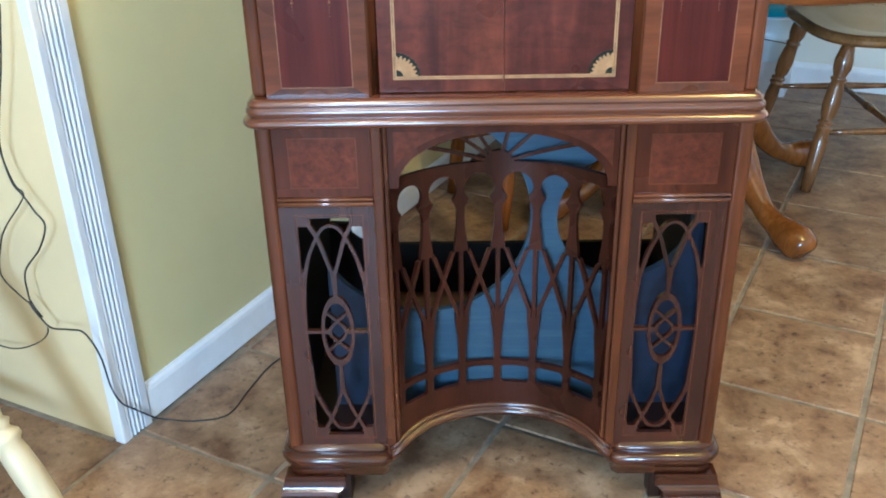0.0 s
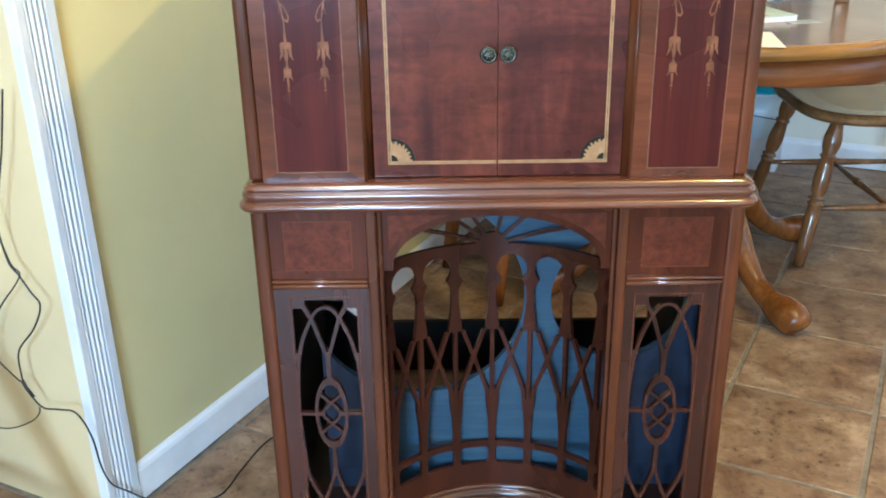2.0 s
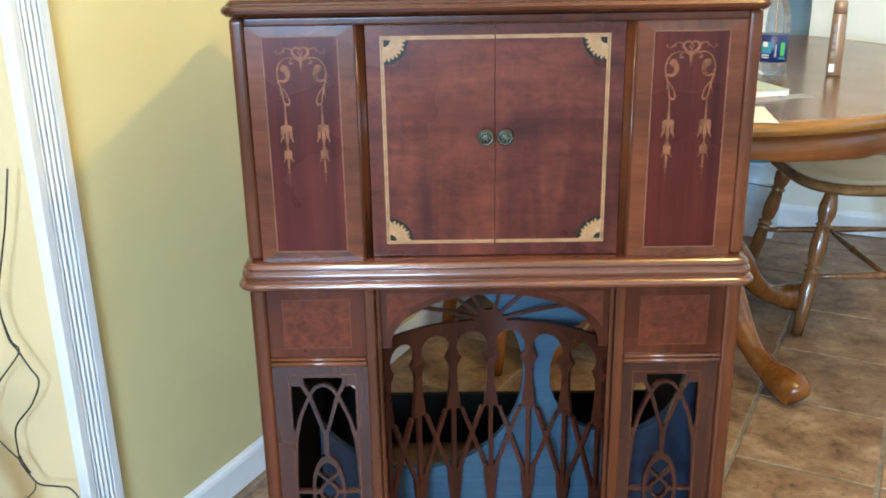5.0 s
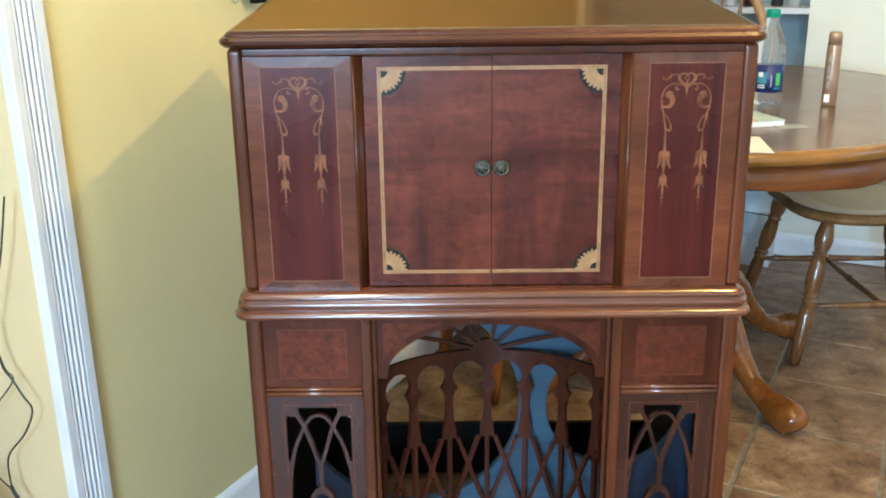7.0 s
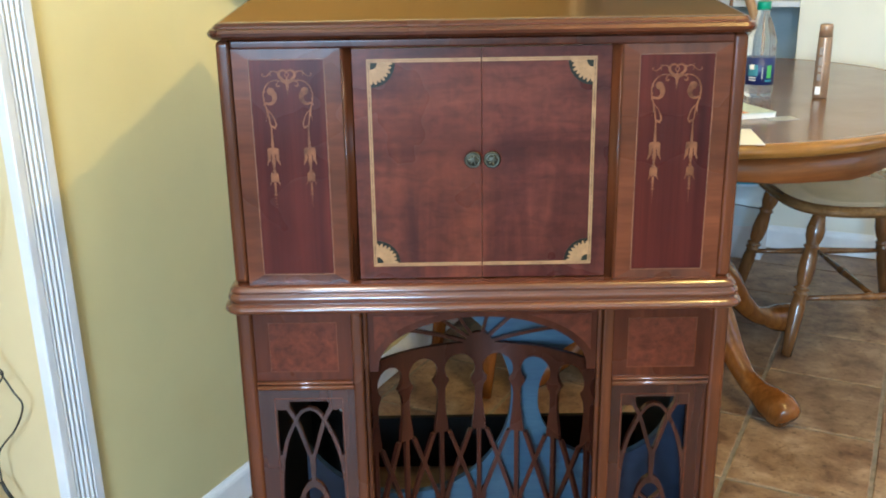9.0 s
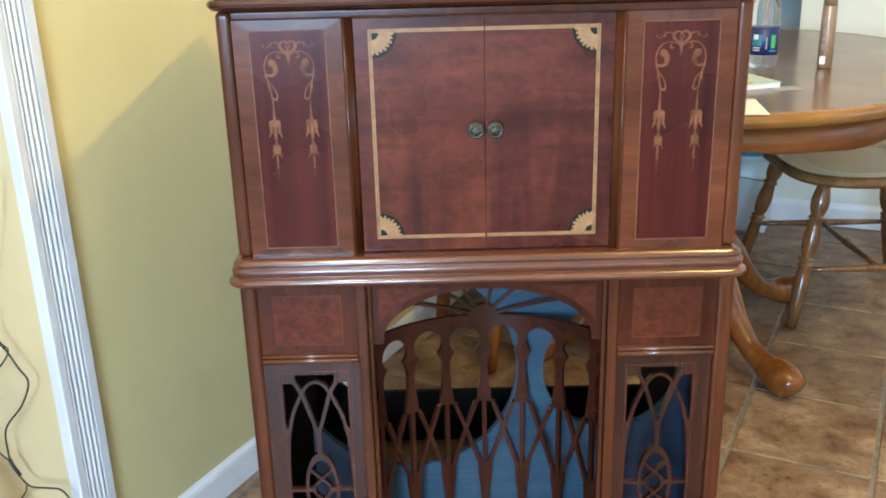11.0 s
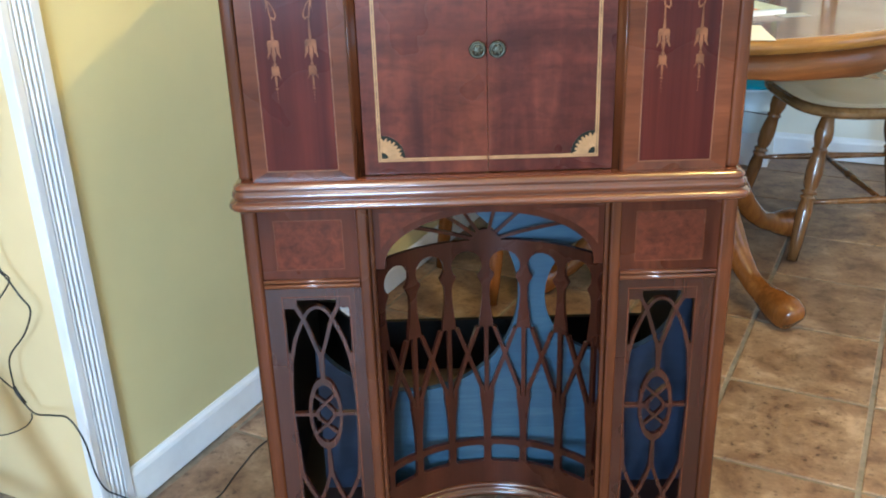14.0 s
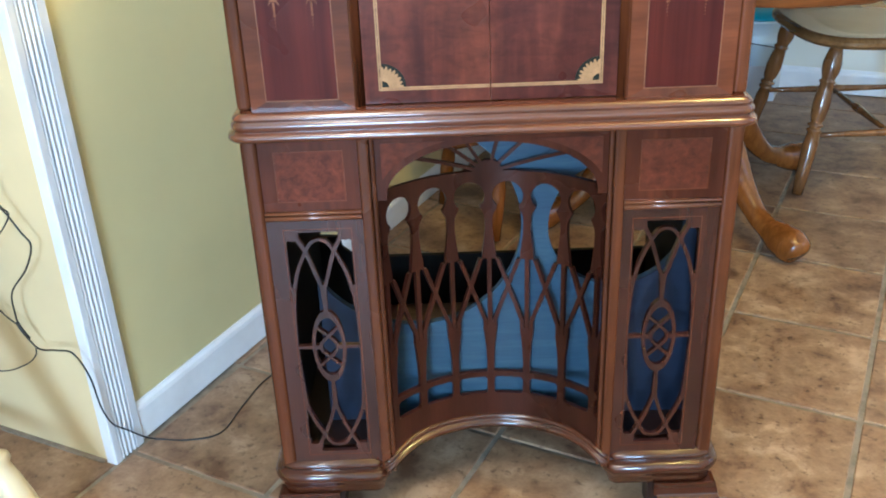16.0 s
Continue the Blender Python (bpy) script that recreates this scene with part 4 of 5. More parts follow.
path = [(-0.340, D), (-0.340, 0.02)] + [(-0.320 - 0.020 * math.cos(radians(a)), 0.016 - 0.020 * math.sin(radians(a))) for a in (15, 30, 45, 60, 75)] + [(-0.320, -0.005), (-0.194, -0.005), (-0.1895, -0.001), (-0.1885, 0.012)]
part("plinth", bm_sweep(path, SEC), M_PLINTH, cabinet, "moulded walnut plinth")
part("plinth", bm_sweep([(-x, y) for x, y in reversed(path)], SEC), M_PLINTH, cabinet, "moulded walnut plinth")
SEC2 = [(-0.008, 0.1375), (0.0, 0.1375), (0.0036, 0.1362), (0.0054, 0.1330), (0.0044, 0.1302), (0.0036, 0.1286), (0.0072, 0.1274), (0.0104, 0.1244), (0.0110, 0.1206), (0.0094, 0.1168), (0.0060, 0.1138), (-0.008, 0.1130)]
arc = [(RG * math.sin(radians(a)), YC + RG * math.cos(radians(a))) for a in range(-52, 53, 4)]
arc = [(-0.178, -0.012), (-0.168, -0.009)] + arc + [(0.168, -0.009), (0.178, -0.012)]
bm = bm_sweep(arc, SEC2)
for v in bm.verts:
    v.co.z -= 0.013 * (max(0.0, abs(v.co.x) - 0.105) / 0.055) ** 2
part("bay_plinth", bm, M_PLINTH, cabinet, "curved walnut moulding at the foot of the bay")


def foot_shape(X, Z):
    body = rounded(X, Z, 0.048, 0.028, 0.050, 0.0292, 0.004)
    bite = union(disc(X, Z, 0.101, 0.018, 0.017), rounded(X, Z, 0.112, 0.010, 0.026, 0.02, 0.004))
    flare = seg(X, Z, 0.004, 0.058, -0.006, 0.006, 0.004, 0.007)
    toe = rounded(X, Z, 0.030, 0.008, 0.040, 0.0085, 0.004)
    return np.maximum(np.maximum(union(np.maximum(body, -bite), flare, toe), Z - 0.057), -Z)


me = plate(foot_shape, -0.016, 0.104, -0.0006, 0.0576, 0.0016, lambda x, z: (x, float(np.interp(z, [0, 0.006, 0.012, 0.015, 0.018, 0.024, 0.030, 0.034, 0.046, 0.0575], [-0.026, -0.0275, -0.026, -0.022, -0.0225, -0.0245, -0.0225, -0.017, -0.0155, -0.0155])), z), lambda x, z: (x, 0.012, z))
me.materials.append(M_PLINTH)
put("foot", me, None, cabinet, "scrolled walnut bracket foot", Matrix.Translation((-0.352, 0, 0)))
put("foot", me, None, cabinet, "scrolled walnut bracket foot", Matrix.Translation((0.352, 0, 0)) @ Matrix.Diagonal((-1, 1, 1, 1)))
for s in (-1, 1):
    part("foot", bm_box(min(s * 0.29, s * 0.335), max(s * 0.29, s * 0.335), D - 0.06, D - 0.01, 0, 0.102, 0.004), M_WALNUT, cabinet)
    part("foot_return", bm_box(min(s * 0.246, s * 0.266), max(s * 0.246, s * 0.266), -0.004, 0.03, 0, 0.0573, 0.002), M_DARKWOOD, cabinet)
    part("foot_block", bm_box(min(s * 0.29, s * 0.345), max(s * 0.29, s * 0.345), 0.012, 0.06, 0, 0.102, 0.003), M_WALNUT, cabinet)

# ---- the dining table and chairs ----
M_PALE = wood("pale_oak", (0.30, 0.17, 0.075), (0.48, 0.29, 0.14))
M_PALEFLECK = plain("pale_fleck", (0.75, 0.70, 0.60), 0.5)
TABLE = ROOM @ pose(0.655, 1.72, 0)
table = thing("dining_table", TABLE, "round golden oak pedestal dining table with one leaf", "table")
TR, TL, TZ = 0.605, 0.23, 0.752


def stadium(r, half, inset=0.0, n=28):
    out = []
    for c, a0 in ((half, 0), (-half, 180)):
        out += [((r - inset) * math.cos(radians(a0 + 180 * k / n)), c + (r - inset) * math.sin(radians(a0 + 180 * k / n))) for k in range(n + 1)]
    return out


def bm_rings(outline, rows):
    """Stacked outlines: rows of (inset, z)."""
    b = bmesh.new()
    rings = [[b.verts.new((x, y, z)) for x, y in outline(i)] for i, z in rows]
    n = len(rings[0])
    for p, q in zip(rings, rings[1:]):
        for i in range(n):
            b.faces.new((p[i], p[(i + 1) % n], q[(i + 1) % n], q[i]))
    b.faces.new(list(reversed(rings[0]))), b.faces.new(rings[-1])
    bmesh.ops.recalc_face_normals(b, faces=b.faces[:])
    return b


part("tabletop", bm_rings(lambda i: stadium(TR - 0.032, TL, i), [(0.0, TZ - 0.030), (0.0, TZ - 0.0008), (0.001, TZ)]), M_OAK_TOP, table, "glossy oak tabletop")


def ring_band(outer, inner):
    """A closed band between stacked outer outlines and a straight inner face."""
    b = bmesh.new()
    rows = [[b.verts.new((x, y, z)) for x, y in stadium(TR, TL, i)] for i, z in outer + inner]
    n, m = len(rows[0]), len(rows)
    for k in range(m):
        p, q = rows[k], rows[(k + 1) % m]
        for i in range(n):
            f = b.faces.new((p[i], p[(i + 1) % n], q[(i + 1) % n], q[i]))
            f.smooth = True
    bmesh.ops.recalc_face_normals(b, faces=b.faces[:])
    return b


part("edge_band", ring_band([(0.032, TZ - 0.031), (0.010, TZ - 0.030), (0.003, TZ - 0.026), (0.0, TZ - 0.018), (0.001, TZ - 0.010), (0.006, TZ - 0.004), (0.014, TZ - 0.0005), (0.022, TZ + 0.0004)], [(0.0322, TZ)]), M_OAK_EDGE, table, "rounded golden oak table edge")
ap = ring_band([(0.075, TZ - 0.0315), (0.040, TZ - 0.0315), (0.040, TZ - 0.088), (0.043, TZ - 0.091)], [(0.075, TZ - 0.091)])
for v in ap.verts:
    if v.co.z < TZ - 0.06:
        a = math.atan2(v.co.y, v.co.x)
        v.co.z += 0.006 * math.sin(9 * a + 0.6) + 0.002 * math.sin(23 * a)
part("apron", ap, M_OAK_LEVEL, table, "oak apron with a shaped lower edge")
# Small pale flecks set on the rounded table edge.
for k, a in enumerate((-19.0, -17.6, -16.5, -15.0, -12.0)):
    c = (TR + 0.0004) * math.cos(radians(a)), -TL + (TR + 0.0004) * math.sin(radians(a))
    part("fleck", bm_box(-0.004 - 0.002 * (k % 2), 0.004, -0.0012, 0.0012, -0.0016, 0.0016, 0.0006), M_PALEFLECK, table, "pale fleck on the table edge", pose(c[0], c[1], TZ - 0.015 - 0.002 * (k % 3), 0, 0, a + 90))
part("pedestal", bm_lathe([(0.09, 0.10), (0.11, 0.12), (0.115, 0.20), (0.09, 0.24), (0.085, 0.27), (0.12, 0.33), (0.13, 0.42), (0.10, 0.52), (0.085, 0.58), (0.15, 0.63), (0.15, TZ - 0.0315)], 32, Matrix.Translation((0, -0.17, 0))), M_OAK, table, "turned oak pedestal")
for k in range(4):
    a = radians(-40 + 90 * k)
    leg = [(0.07, 0.27), (0.13, 0.265), (0.20, 0.215), (0.27, 0.135), (0.33, 0.080), (0.38, 0.058), (0.43, 0.046), (0.468, 0.040), (0.492, 0.033), (0.502, 0.026)]
    rad = [0.05, 0.052, 0.044, 0.033, 0.027, 0.029, 0.042, 0.045, 0.037, 0.014]
    pts = spline([(0.970 * r * math.cos(a), 0.970 * r * math.sin(a) - 0.17, z) for r, z in leg], 5)
    rr = [float(v) for v in np.interp(np.linspace(0, 9, len(pts)), range(10), rad)]
    part("leg", bm_tube(pts, rr, 18), M_OAK, table, "curved oak leg with a pad foot")

LEG = [(0.0115, 0.0), (0.0145, 0.04), (0.0205, 0.13), (0.0195, 0.18), (0.0140, 0.230), (0.0140, 0.236), (0.0180, 0.246), (0.0180, 0.254), (0.0140, 0.264), (0.0170, 0.32), (0.0192, 0.40), (0.0165, 0.48), (0.0120, 0.512), (0.0120, 0.518),
       (0.0180, 0.527), (0.0180, 0.537), (0.0122, 0.546), (0.0122, 0.553), (0.0180, 0.562), (0.0180, 0.572), (0.0135, 0.585), (0.0168, 0.66), (0.0148, 0.85), (0.0120, 1.0)]
RUNG = [(0.007, 0), (0.0085, 0.2), (0.011, 0.44), (0.0125, 0.47), (0.009, 0.485), (0.0125, 0.50), (0.009, 0.515), (0.0125, 0.53), (0.011, 0.56), (0.0085, 0.8), (0.007, 1)]


STOUT = [(0.018, 0.0), (0.022, 0.10), (0.030, 0.28), (0.031, 0.40), (0.027, 0.48), (0.021, 0.535), (0.020, 0.545), (0.0275, 0.560), (0.0205, 0.580), (0.0225, 0.588), (0.0310, 0.605), (0.0315, 0.622), (0.024, 0.640), (0.027, 0.68), (0.0285, 0.76), (0.027, 0.86), (0.022, 0.94), (0.018, 1.0)]


def windsor_chair(m, label, mat, seat_mat, out=0.205, fat=1.2, legs=LEG, size=1.0, low=0.165, rear=None, tall=1.0, bow_mat=None, bow_r=0.0125):
    """A turned chair; its front looks along -y of m, which lies on the floor under the seat's middle."""
    ob = thing("dining_chair", m, label, "chair", "chairs round the table")
    feet = {(sx, sy): Vector((sx * (out if sy < 0 else (rear or out - 0.02)), sy * out if sy < 0 else (rear or out), 0)) for sx in (-1, 1) for sy in (-1, 1)}
    tops = {k: Vector((k[0] * 0.145 * size, k[1] * 0.135 * size, 0.415)) for k in feet}
    for k in feet:
        part("leg", turned(tops[k], feet[k], [(r * fat, f) for r, f in legs], 18), mat, ob)
    at = lambda k, z: feet[k].lerp(tops[k], z / 0.415)
    for sx in (-1, 1):
        part("stretcher", turned(at((sx, -1), low), at((sx, 1), low), RUNG, 10), mat, ob)
    mid = lambda sx: (at((sx, -1), low) + at((sx, 1), low)) / 2
    part("stretcher", turned(mid(-1), mid(1), RUNG, 10), mat, ob)

    def outline(i):
        out = []
        for k in range(40):
            a = 2 * math.pi * k / 40
            c, s = math.cos(a), math.sin(a)
            e = 2.0 / (3.4 if s < 0 else 2.3)
            out.append(((0.218 * size - i) * math.copysign(abs(c) ** e, c), (0.208 * size - i) * math.copysign(abs(s) ** e, s)))
        return out
    part("seat", bm_rings(outline, [(0.035, 0.405), (0.010, 0.410), (0.0, 0.420), (0.0, 0.430), (0.006, 0.437), (0.018, 0.440), (0.05, 0.436), (0.10, 0.431)]), seat_mat, ob, "shaped saddle seat")
    bow = [(x * size * tall, y * size, 0.432 + (z - 0.432) * tall) for x, y, z in ((-0.165, 0.165, 0.432), (-0.19, 0.20, 0.62), (-0.185, 0.235, 0.80), (-0.12, 0.26, 0.93), (0.0, 0.268, 0.965), (0.12, 0.26, 0.93), (0.185, 0.235, 0.80), (0.19, 0.20, 0.62), (0.165, 0.165, 0.432))]
    part("bow", bm_tube(spline(bow, 6), bow_r, 10), bow_mat or mat, ob)
    for k in range(-2, 3):
        x = k * 0.055 * size
        ztop = 0.432 + (0.533 - 1.6 * (x / size) ** 2) * tall
        part("spindle", turned((x, 0.172 * size, 0.436), (x * 1.15, 0.266 * size, ztop), [(0.006, 0), (0.009, 0.35), (0.006, 0.95), (0.006, 1)], 8), mat, ob)
    return ob


windsor_chair(pose(1.173, 1.510, 0, 0, 0, -90), "oak windsor dining chair tucked under the table", M_OAK_DULL, M_SEAT, 0.247, 1.25, LEG, 1.22)
windsor_chair(ROOM @ pose(0.264, 1.330, 0, 0, 0, 143), "oak windsor dining chair behind the radio cabinet", M_OAK, M_SEAT, 0.165, 1.2, LEG, 0.85)
windsor_chair(ROOM @ pose(0.49, 2.30, 0), "oak windsor dining chair with a pale bent bow back", M_OAK_DULL, M_SEAT, 0.205, 1.2, LEG, 1.0, 0.165, None, 1.16, M_PALE, 0.017)
windsor_chair(pose(-1.100, 0.071, 0, 0, 0, 25), "cream painted turned wooden chair by the wall", M_CREAM, M_CREAM, 0.30, 0.86, STOUT, 1.0, 0.085, 0.15)

# ---- small things ----


def glass(name, colour, rough=0.03, ior=1.45):
    m, nt, b = material(name, rough)
    b.inputs["Base Color"].default_value = (*colour, 1)
    b.inputs["Transmission Weight"].default_value, b.inputs["IOR"].default_value = 1.0, ior
    return m


M_CLEAR = glass("clear_plastic", (0.95, 0.97, 0.98), 0.12, 1.12)
M_CLEAR.node_tree.nodes["Principled BSDF"].inputs["Transmission Weight"].default_value = 0.93
M_GREENCAP = plain("green_plastic", (0.01, 0.26, 0.16), 0.35)
M_NAVY = plain("navy_label", (0.012, 0.025, 0.12), 0.35, vary=0.15)
M_AQUA = plain("aqua_print", (0.05, 0.22, 0.30), 0.4)
M_LEAF = plain("green_print", (0.09, 0.40, 0.10), 0.4)
M_PAPER = plain("white_paper", (0.80, 0.79, 0.76), 0.7, vary=0.04)
M_GOLD = plain("bronze_plastic", (0.34, 0.22, 0.14), 0.32, 0.35, vary=0.08)
M_GREYINK = plain("grey_print", (0.25, 0.20, 0.16), 0.5)
M_COVER = plain("pale_green_cover", (0.55, 0.64, 0.55), 0.35, vary=0.25, scale=20)
M_ORANGE = plain("orange_print", (0.65, 0.25, 0.12), 0.4)
M_GREYCARD = plain("grey_card", (0.33, 0.34, 0.33), 0.5)
M_PAIL = plain("white_plastic", (0.62, 0.74, 0.80), 0.3, vary=0.06)
M_TEALPLASTIC = plain("teal_plastic", (0.02, 0.30, 0.42), 0.3)


def on_table(x, y, turn=0):
    return pose(x, y, TZ, 0, 0, turn)


# soft drink bottle
bottle = thing("bottle", on_table(0.764, 1.225), "clear plastic drink bottle with navy label and green cap", "bottle")
wide, tall = 1.16, 1.05
body = [(0.004, 0.006), (0.024, 0.001), (0.0305, 0.006), (0.0325, 0.018), (0.0325, 0.034), (0.0310, 0.040), (0.0310, 0.094), (0.0328, 0.100), (0.0330, 0.118), (0.0315, 0.126), (0.0325, 0.132), (0.0310, 0.146), (0.0255, 0.166), (0.0185, 0.184), (0.0135, 0.196), (0.0125, 0.208), (0.0155, 0.210), (0.0155, 0.212), (0.0125, 0.213), (0.0125, 0.222)]
part("body", bm_lathe([(r * wide, z * tall) for r, z in body], 32), M_CLEAR, bottle).visible_shadow = False
part("cap", bm_lathe([(r * 1.15, z * tall) for r, z in ((0.0135, 0.209), (0.0150, 0.210), (0.0150, 0.226), (0.0140, 0.2285), (0.002, 0.229))], 28), M_GREENCAP, bottle, "green screw cap")
label = part("label", bm_lathe([(r * wide, z * tall) for r, z in ((0.0316, 0.033), (0.0330, 0.0335), (0.0330, 0.0985), (0.0316, 0.099))], 32), M_NAVY, bottle, "navy wrap label")


def on_cylinder(r, a0, a1, z0, z1):
    b = bmesh.new()
    n = 6
    lo = [b.verts.new((r * math.cos(radians(a0 + (a1 - a0) * k / n)), r * math.sin(radians(a0 + (a1 - a0) * k / n)), z0)) for k in range(n + 1)]
    hi = [b.verts.new((v.co.x, v.co.y, z1)) for v in lo]
    for k in range(n):
        b.faces.new((lo[k], lo[k + 1], hi[k + 1], hi[k]))
    return b


part("print", on_cylinder(0.0333 * wide, -150, -112, 0.058, 0.086), M_AQUA, label)
part("print", on_cylinder(0.0335 * wide, -144, -126, 0.074, 0.086), M_PAPER, label)
part("print", on_cylinder(0.0335 * wide, -98, -93, 0.050, 0.080), M_GREYCARD, label)
part("print", on_cylinder(0.0333 * wide, -78, -58, 0.052, 0.084), M_LEAF, label)
part("print", on_cylinder(0.0333 * wide, -84, -52, 0.043, 0.048), M_AQUA, label)
for k in range(2):
    part("print", on_cylinder(0.0333 * wide, -146, -118, 0.046 + 0.006 * k, 0.0485 + 0.006 * k), M_PAPER, label)

# lotion bottle
lotion = thing("lotion_bottle", on_table(0.915, 1.195, -14), "bronze coloured flat plastic lotion bottle", "bottle")


def oval(hx, hy, z, n=24):
    return [(hx * math.cos(2 * math.pi * k / n), hy * math.sin(2 * math.pi * k / n), z) for k in range(n)]


def bm_loft(rings):
    b = bmesh.new()
    rs = [[b.verts.new(p) for p in r] for r in rings]
    n = len(rs[0])
    for p, q in zip(rs, rs[1:]):
        for i in range(n):
            f = b.faces.new((p[i], p[(i + 1) % n], q[(i + 1) % n], q[i]))
            f.smooth = True
    b.faces.new(list(reversed(rs[0]))), b.faces.new(rs[-1])
    return b


part("body", bm_loft([oval(0.016, 0.0125, 0.0), oval(0.0182, 0.015, 0.003), oval(0.0182, 0.0155, 0.08), oval(0.0170, 0.015, 0.151), oval(0.0166, 0.0147, 0.153)]), M_GOLD, lotion)
part("cap", bm_loft([oval(0.0166, 0.0147, 0.1535), oval(0.0160, 0.014, 0.180), oval(0.0142, 0.0125, 0.184), oval(0.008, 0.006, 0.1855)]), M_GOLD, lotion, "bronze flip cap")
part("sticker", bm_box(-0.015, -0.002, -0.0156, -0.0140, 0.010, 0.030), M_PAPER, lotion, "small white sticker")
for z0, z1 in ((0.045, 0.062), (0.068, 0.078), (0.083, 0.104), (0.110, 0.128)):
    part("print", bm_box(-0.013, -0.004, -0.0158, -0.0138, z0, z1), M_GREYINK, lotion)

# papers
book = thing("booklet", on_table(0.598, 1.000, 14), "thin pale booklet with a colourful cover on the table", "booklet")
part("pages", bm_box(-0.085, 0.085, -0.11, 0.11, 0.0, 0.012, 0.001), M_PAPER, book)
cover = part("cover", bm_box(-0.087, 0.087, -0.112, 0.112, 0.0122, 0.0136, 0.0004), M_COVER, book, "pale green printed cover")
part("print", bm_box(-0.08, 0.02, -0.108, -0.06, 0.0137, 0.0141), M_ORANGE, cover)
tagged(put("card", bm_box(-0.034, 0.034, -0.022, 0.022, 0.0, 0.0012), M_GREYCARD, None, "", on_table(0.715, 0.900, 8)), "small grey card lying on the table", "card")
tagged(put("paper", bm_box(-0.075, 0.075, -0.085, 0.085, 0.0, 0.0009), M_PAPER, None, "", on_table(0.522, 0.705, -8)), "white sheet of paper on the table", "paper")

# pail on a low box by the far wall
tagged(put("box", bm_box(-0.18, 0.11, -0.05, 0.112, 0, 0.138, 0.004), M_WHITE, None, "", ROOM @ pose(0.68, 2.605, 0)), "low white painted box by the far wall", "box")
pail = thing("pail", ROOM @ pose(0.70, 2.600, 0.138), "white plastic pail with a teal lid", "pail")
part("body", bm_lathe([(0.092, 0.0), (0.098, 0.003), (0.103, 0.075), (0.107, 0.080), (0.107, 0.088), (0.104, 0.091), (0.110, 0.150), (0.116, 0.154), (0.116, 0.164), (0.105, 0.164)], 40), M_PAIL, pail)
part("handle", bm_tube(spline([(0.1085 * math.cos(radians(a)), 0.1085 * math.sin(radians(a)), 0.074 + 0.012 * math.cos(radians(2 * a + 200))) for a in range(-170, -9, 16)], 4), 0.0018, 6), M_BLACK, pail, "thin dark wire handle")
part("lid", bm_lathe([(0.112, 0.1645), (0.119, 0.166), (0.119, 0.172), (0.110, 0.182), (0.07, 0.190), (0.01, 0.192)], 40), M_TEALPLASTIC, pail, "teal plastic lid")

# jars and bottles on the shelf of the niche
for u, v, r, h, colour, name, label in ((0.30, 2.86, 0.035, 0.11, (0.10, 0.08, 0.32), "jar", "purple plastic jar on the shelf"), (0.42, 2.84, 0.030, 0.16, (0.45, 0.07, 0.06), "bottle", "red plastic bottle on the shelf"),
                                        (0.53, 2.87, 0.022, 0.13, (0.62, 0.64, 0.70), "bottle", "white plastic bottle on the shelf"), (0.61, 2.83, 0.030, 0.12, (0.04, 0.012, 0.014), "jar", "dark red glass jar on the shelf"),
                                        (0.70, 2.86, 0.022, 0.15, (0.03, 0.03, 0.03), "bottle", "black bottle on the shelf"), (0.765, 2.82, 0.024, 0.09, (0.45, 0.46, 0.45), "jar", "small grey glass jar on the shelf")):
    ob = thing(name, ROOM @ pose(u, v, SHELF_Z), label, name, "things on the shelf")
    m = plain("shelf_ware", colour, 0.25)
    part("body", bm_lathe([(r * 0.85, 0), (r, 0.004), (r, h * 0.68), (r * 0.92, h * 0.76), (r * 0.5, h * 0.86), (r * 0.48, h * 0.9)], 20), m, ob)
    part("cap", bm_lathe([(r * 0.55, h * 0.9 + 0.0005), (r * 0.57, h * 0.91), (r * 0.57, h * 0.995), (r * 0.4, h)], 16), M_PAPER if name == "bottle" else M_GREYCARD, ob)


# cables on the near wall and along the floor


def cable(points, radius=0.0021, label="thin black cable hanging along the wall"):
    b = bm_tube(spline([ROOM @ Vector(p) for p in points], 7), radius, 8)
    return tagged(put("cable", b, M_CABLE), label, "cable")


cable([(-0.03, -0.028, 0.80), (-0.056, -0.028, 0.712), (-0.076, -0.028, 0.658), (-0.103, -0.028, 0.577), (-0.097, -0.028, 0.515), (-0.079, -0.028, 0.494), (-0.059, -0.028, 0.468), (-0.043, -0.028, 0.446),
       (-0.069, -0.028, 0.399), (-0.117, -0.028, 0.347), (-0.124, -0.028, 0.301), (-0.119, -0.028, 0.275), (-0.090, -0.028, 0.244), (-0.047, -0.027, 0.249), (-0.012, -0.025, 0.250), (0.006, -0.018, 0.205),
       (0.0055, -0.009, 0.135), (0.004, 0.008, 0.088), (0.004, 0.036, 0.055), (0.008, 0.072, 0.014), (0.030, 0.090, 0.0030), (0.075, 0.108, 0.0017), (0.118, 0.150, 0.0017), (0.105, 0.235, 0.0017), (0.095, 0.340, 0.0017), (0.13, 0.45, 0.0017)],
      0.0016, "thin black cable hanging along the wall and over the floor")
cable([(-0.13, -0.024, 0.80), (-0.118, -0.025, 0.66), (-0.109, -0.026, 0.565), (-0.095, -0.026, 0.510), (-0.081, -0.025, 0.490), (-0.141, -0.024, 0.426), (-0.166, -0.024, 0.389), (-0.187, -0.024, 0.325), (-0.156, -0.024, 0.293), (-0.125, -0.0245, 0.277)], 0.0014)
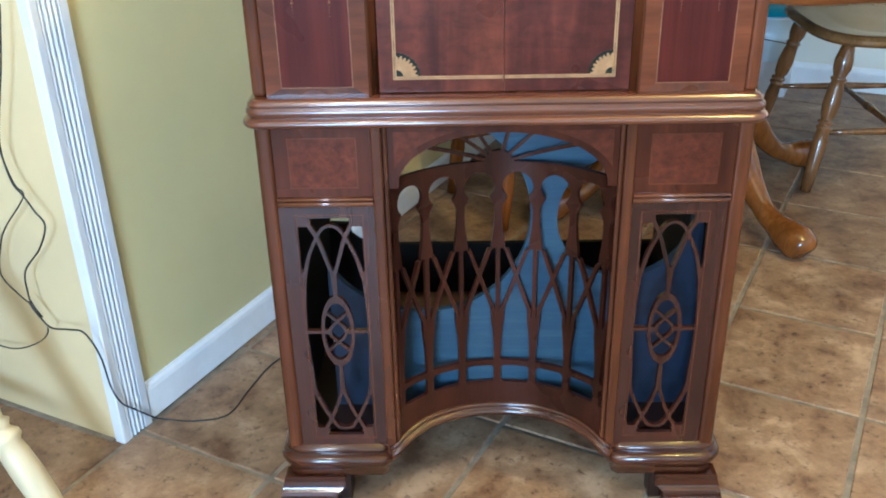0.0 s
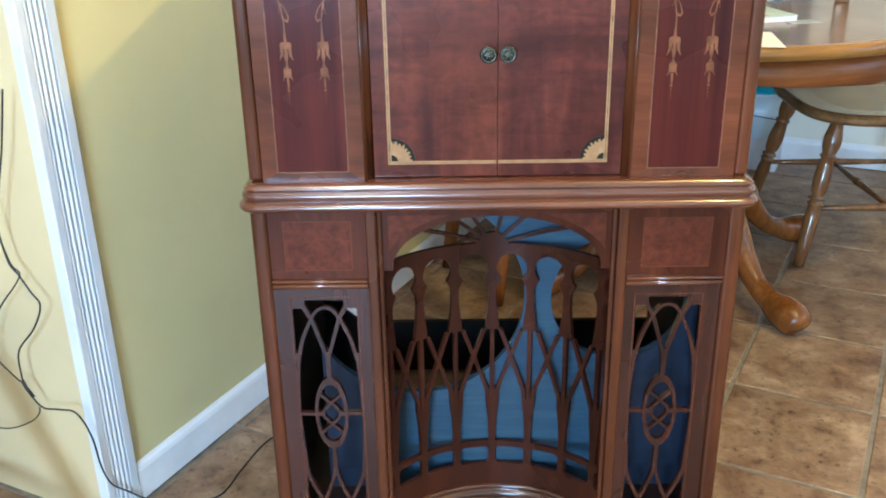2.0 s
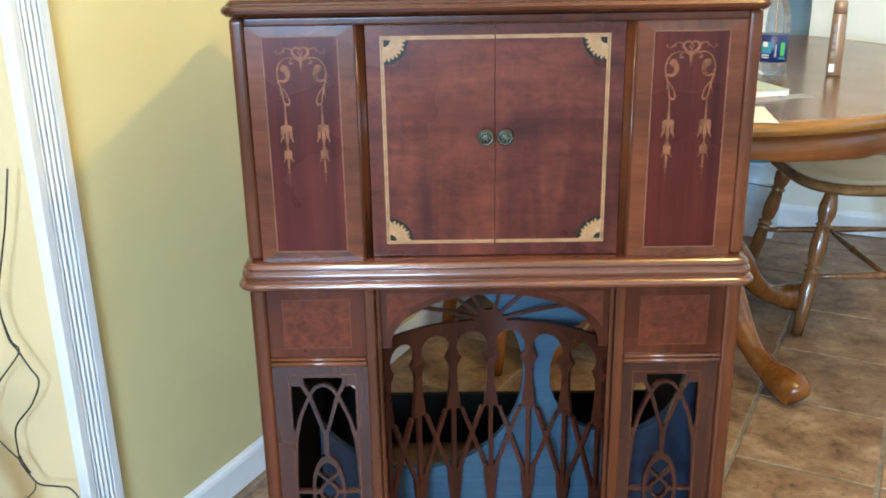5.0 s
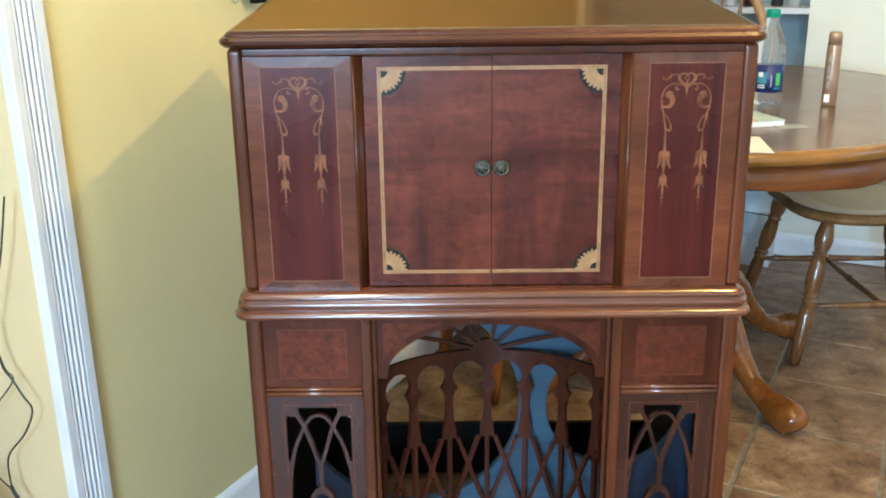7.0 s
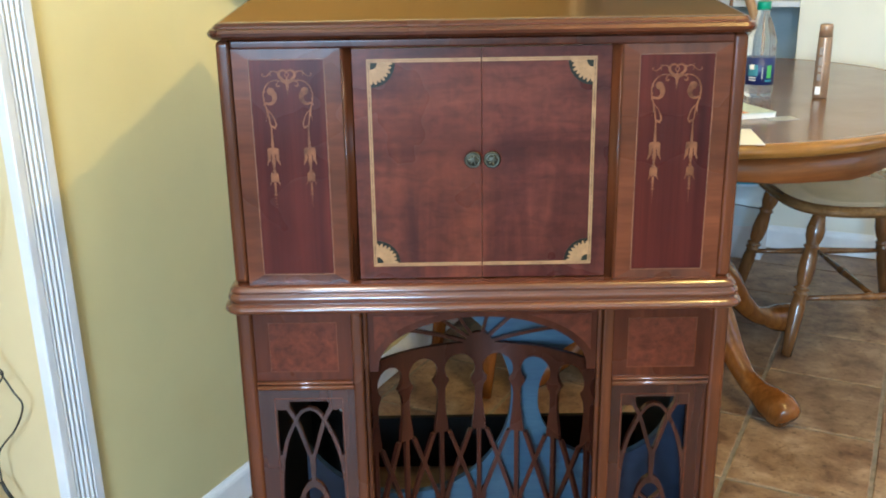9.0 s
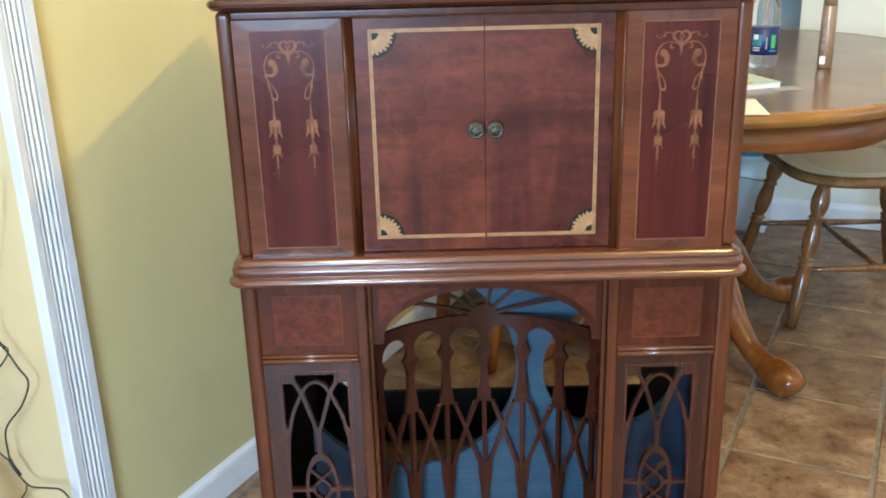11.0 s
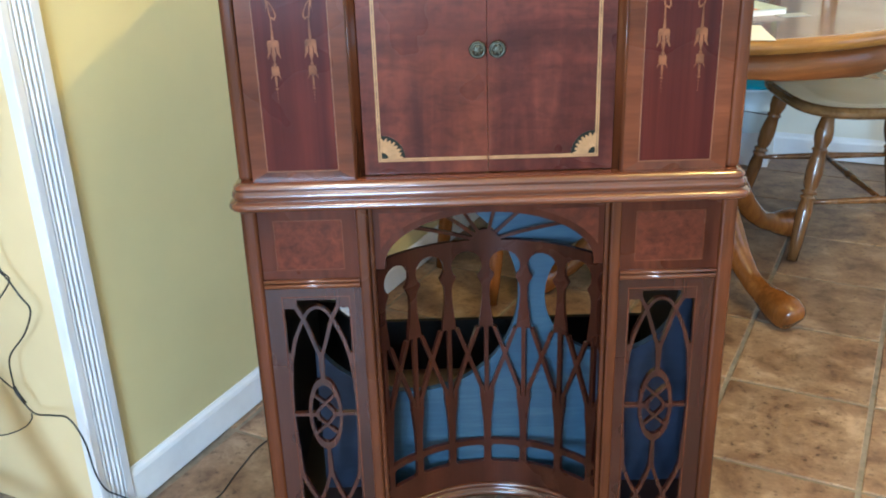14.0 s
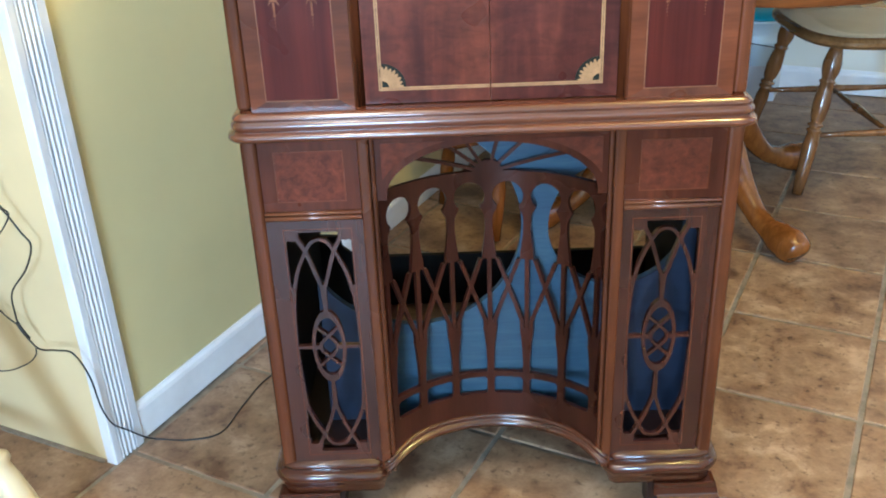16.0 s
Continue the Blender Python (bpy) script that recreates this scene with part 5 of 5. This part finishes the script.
cable([(-0.095, -0.0285, 0.242), (-0.102, -0.026, 0.227), (-0.129, -0.024, 0.202), (-0.187, -0.022, 0.171), (-0.241, -0.020, 0.160), (-0.34, -0.016, 0.165), (-0.46, -0.012, 0.21)], 0.0013)
tagged(put("cable_tie", bm_tube([ROOM @ Vector(p) for p in ((-0.125, -0.028, 0.288), (-0.119, -0.028, 0.275), (-0.105, -0.028, 0.259))], 0.0032, 8), M_CABLE), "black twist tie holding two cables together", "cable tie")

# small black charger with a wire on the wall
charger = thing("charger", ROOM @ pose(-0.012, 0.585, 1.058), "small black charger plugged in on the yellow wall", "charger")
part("body", bm_box(0.0, 0.03, -0.028, 0.028, 0.0, 0.07, 0.005), M_BLACK, charger)
for k in range(3):
    part("prong", bm_box(0.008, 0.022, -0.02 + 0.015 * k, -0.012 + 0.015 * k, -0.01, 0.0, 0.001), M_BLACK, charger)
part("wire", bm_tube(spline([(0.012, -0.03, 0.05), (0.012, -0.05, 0.03), (0.010, -0.06, -0.005), (0.008, -0.075, 0.0), (0.008, -0.085, 0.03), (0.008, -0.07, 0.05)], 6), 0.0014, 6), M_GREYCARD, charger, "thin grey wire")

# ---- floor tiles ----


def tile_material():
    m, nt, b = material("brown_tile", 0.42)
    v = coords(nt)
    info = nt.nodes.new("ShaderNodeObjectInfo")
    shift = nt.nodes.new("ShaderNodeVectorMath")
    shift.operation = "MULTIPLY_ADD"
    nt.links.new(info.outputs["Random"], shift.inputs[0])
    shift.inputs[1].default_value = (37, 61, 23)
    nt.links.new(v, shift.inputs[2])
    n1 = node(nt, "ShaderNodeTexNoise", Scale=11.0, Detail=6.0, Roughness=0.66, Distortion=0.25)
    n2 = node(nt, "ShaderNodeTexNoise", Scale=62.0, Detail=4.0, Roughness=0.65)
    for n in (n1, n2):
        nt.links.new(shift.outputs[0], n.inputs["Vector"])
    c = ramp(nt, n1.outputs["Fac"], [(0.36, (0.128, 0.064, 0.033)), (0.45, (0.215, 0.128, 0.071)), (0.55, (0.285, 0.185, 0.107)), (0.66, (0.40, 0.280, 0.180))])
    f = ramp(nt, n2.outputs["Fac"], [(0.33, (0.38, 0.33, 0.30)), (0.39, (0.86, 0.83, 0.80)), (0.46, (1.0, 1.0, 1.0)), (0.68, (1.10, 1.09, 1.08))])
    c = mixed(nt, 0.8, c, f, "MULTIPLY")
    tone = ramp(nt, info.outputs["Random"], [(0.0, (0.86, 0.86, 0.88)), (1.0, (1.08, 1.05, 1.0))])
    c = mixed(nt, 1.0, c, tone, "MULTIPLY")
    nt.links.new(c, b.inputs["Base Color"])
    rr = node(nt, "ShaderNodeMapRange", To_Min=0.30, To_Max=0.58)
    nt.links.new(n1.outputs["Fac"], rr.inputs["Value"])
    nt.links.new(rr.outputs[0], b.inputs["Roughness"])
    bump(nt, b, n2.outputs["Fac"], 0.15, 0.001)
    return m


M_TILE = tile_material()
TU, TV, TANGLE, JOINT = 0.2965, 0.314, -27.0, 0.010
tile = bm_box(JOINT / 2, TU - JOINT / 2, JOINT / 2, TV - JOINT / 2, -0.006, 0.0, 0.0018, segs=1)
tile_mesh = bpy.data.meshes.new("tile")
tile.to_mesh(tile_mesh)
tile_mesh.materials.append(M_TILE)
floor = bpy.data.objects["floor"]
to_floor = ROOM.inverted()
rest = []
for i in range(-16, 18):
    for j in range(-18, 16):
        m = to_floor @ pose(0, 0, 0, 0, 0, TANGLE) @ Matrix.Translation((-0.078 + TU * i, 0.178 + TV * j, 0))
        c = m @ Vector((TU / 2, TV / 2, 0))
        if not (-2.26 < c.x < 3.36 and -4.06 < c.y < 2.95):
            continue
        if c.x < -0.14 and c.y > 0.12:
            continue
        if -0.9 < c.x < 2.9 and -1.3 < c.y < 2.95:
            put("tile", tile_mesh, None, floor, "", m)
        else:
            rest.append(m)
verts, faces = [], []
for m in rest:
    k = len(verts)
    verts += [m @ v.co for v in tile_mesh.vertices]
    faces += [[k + q for q in p.vertices] for p in tile_mesh.polygons]
me = bpy.data.meshes.new("far_tiles")
me.from_pydata(verts, [], faces)
tagged(part("far_tiles", me, M_TILE, floor), "", "", "", "stuff")
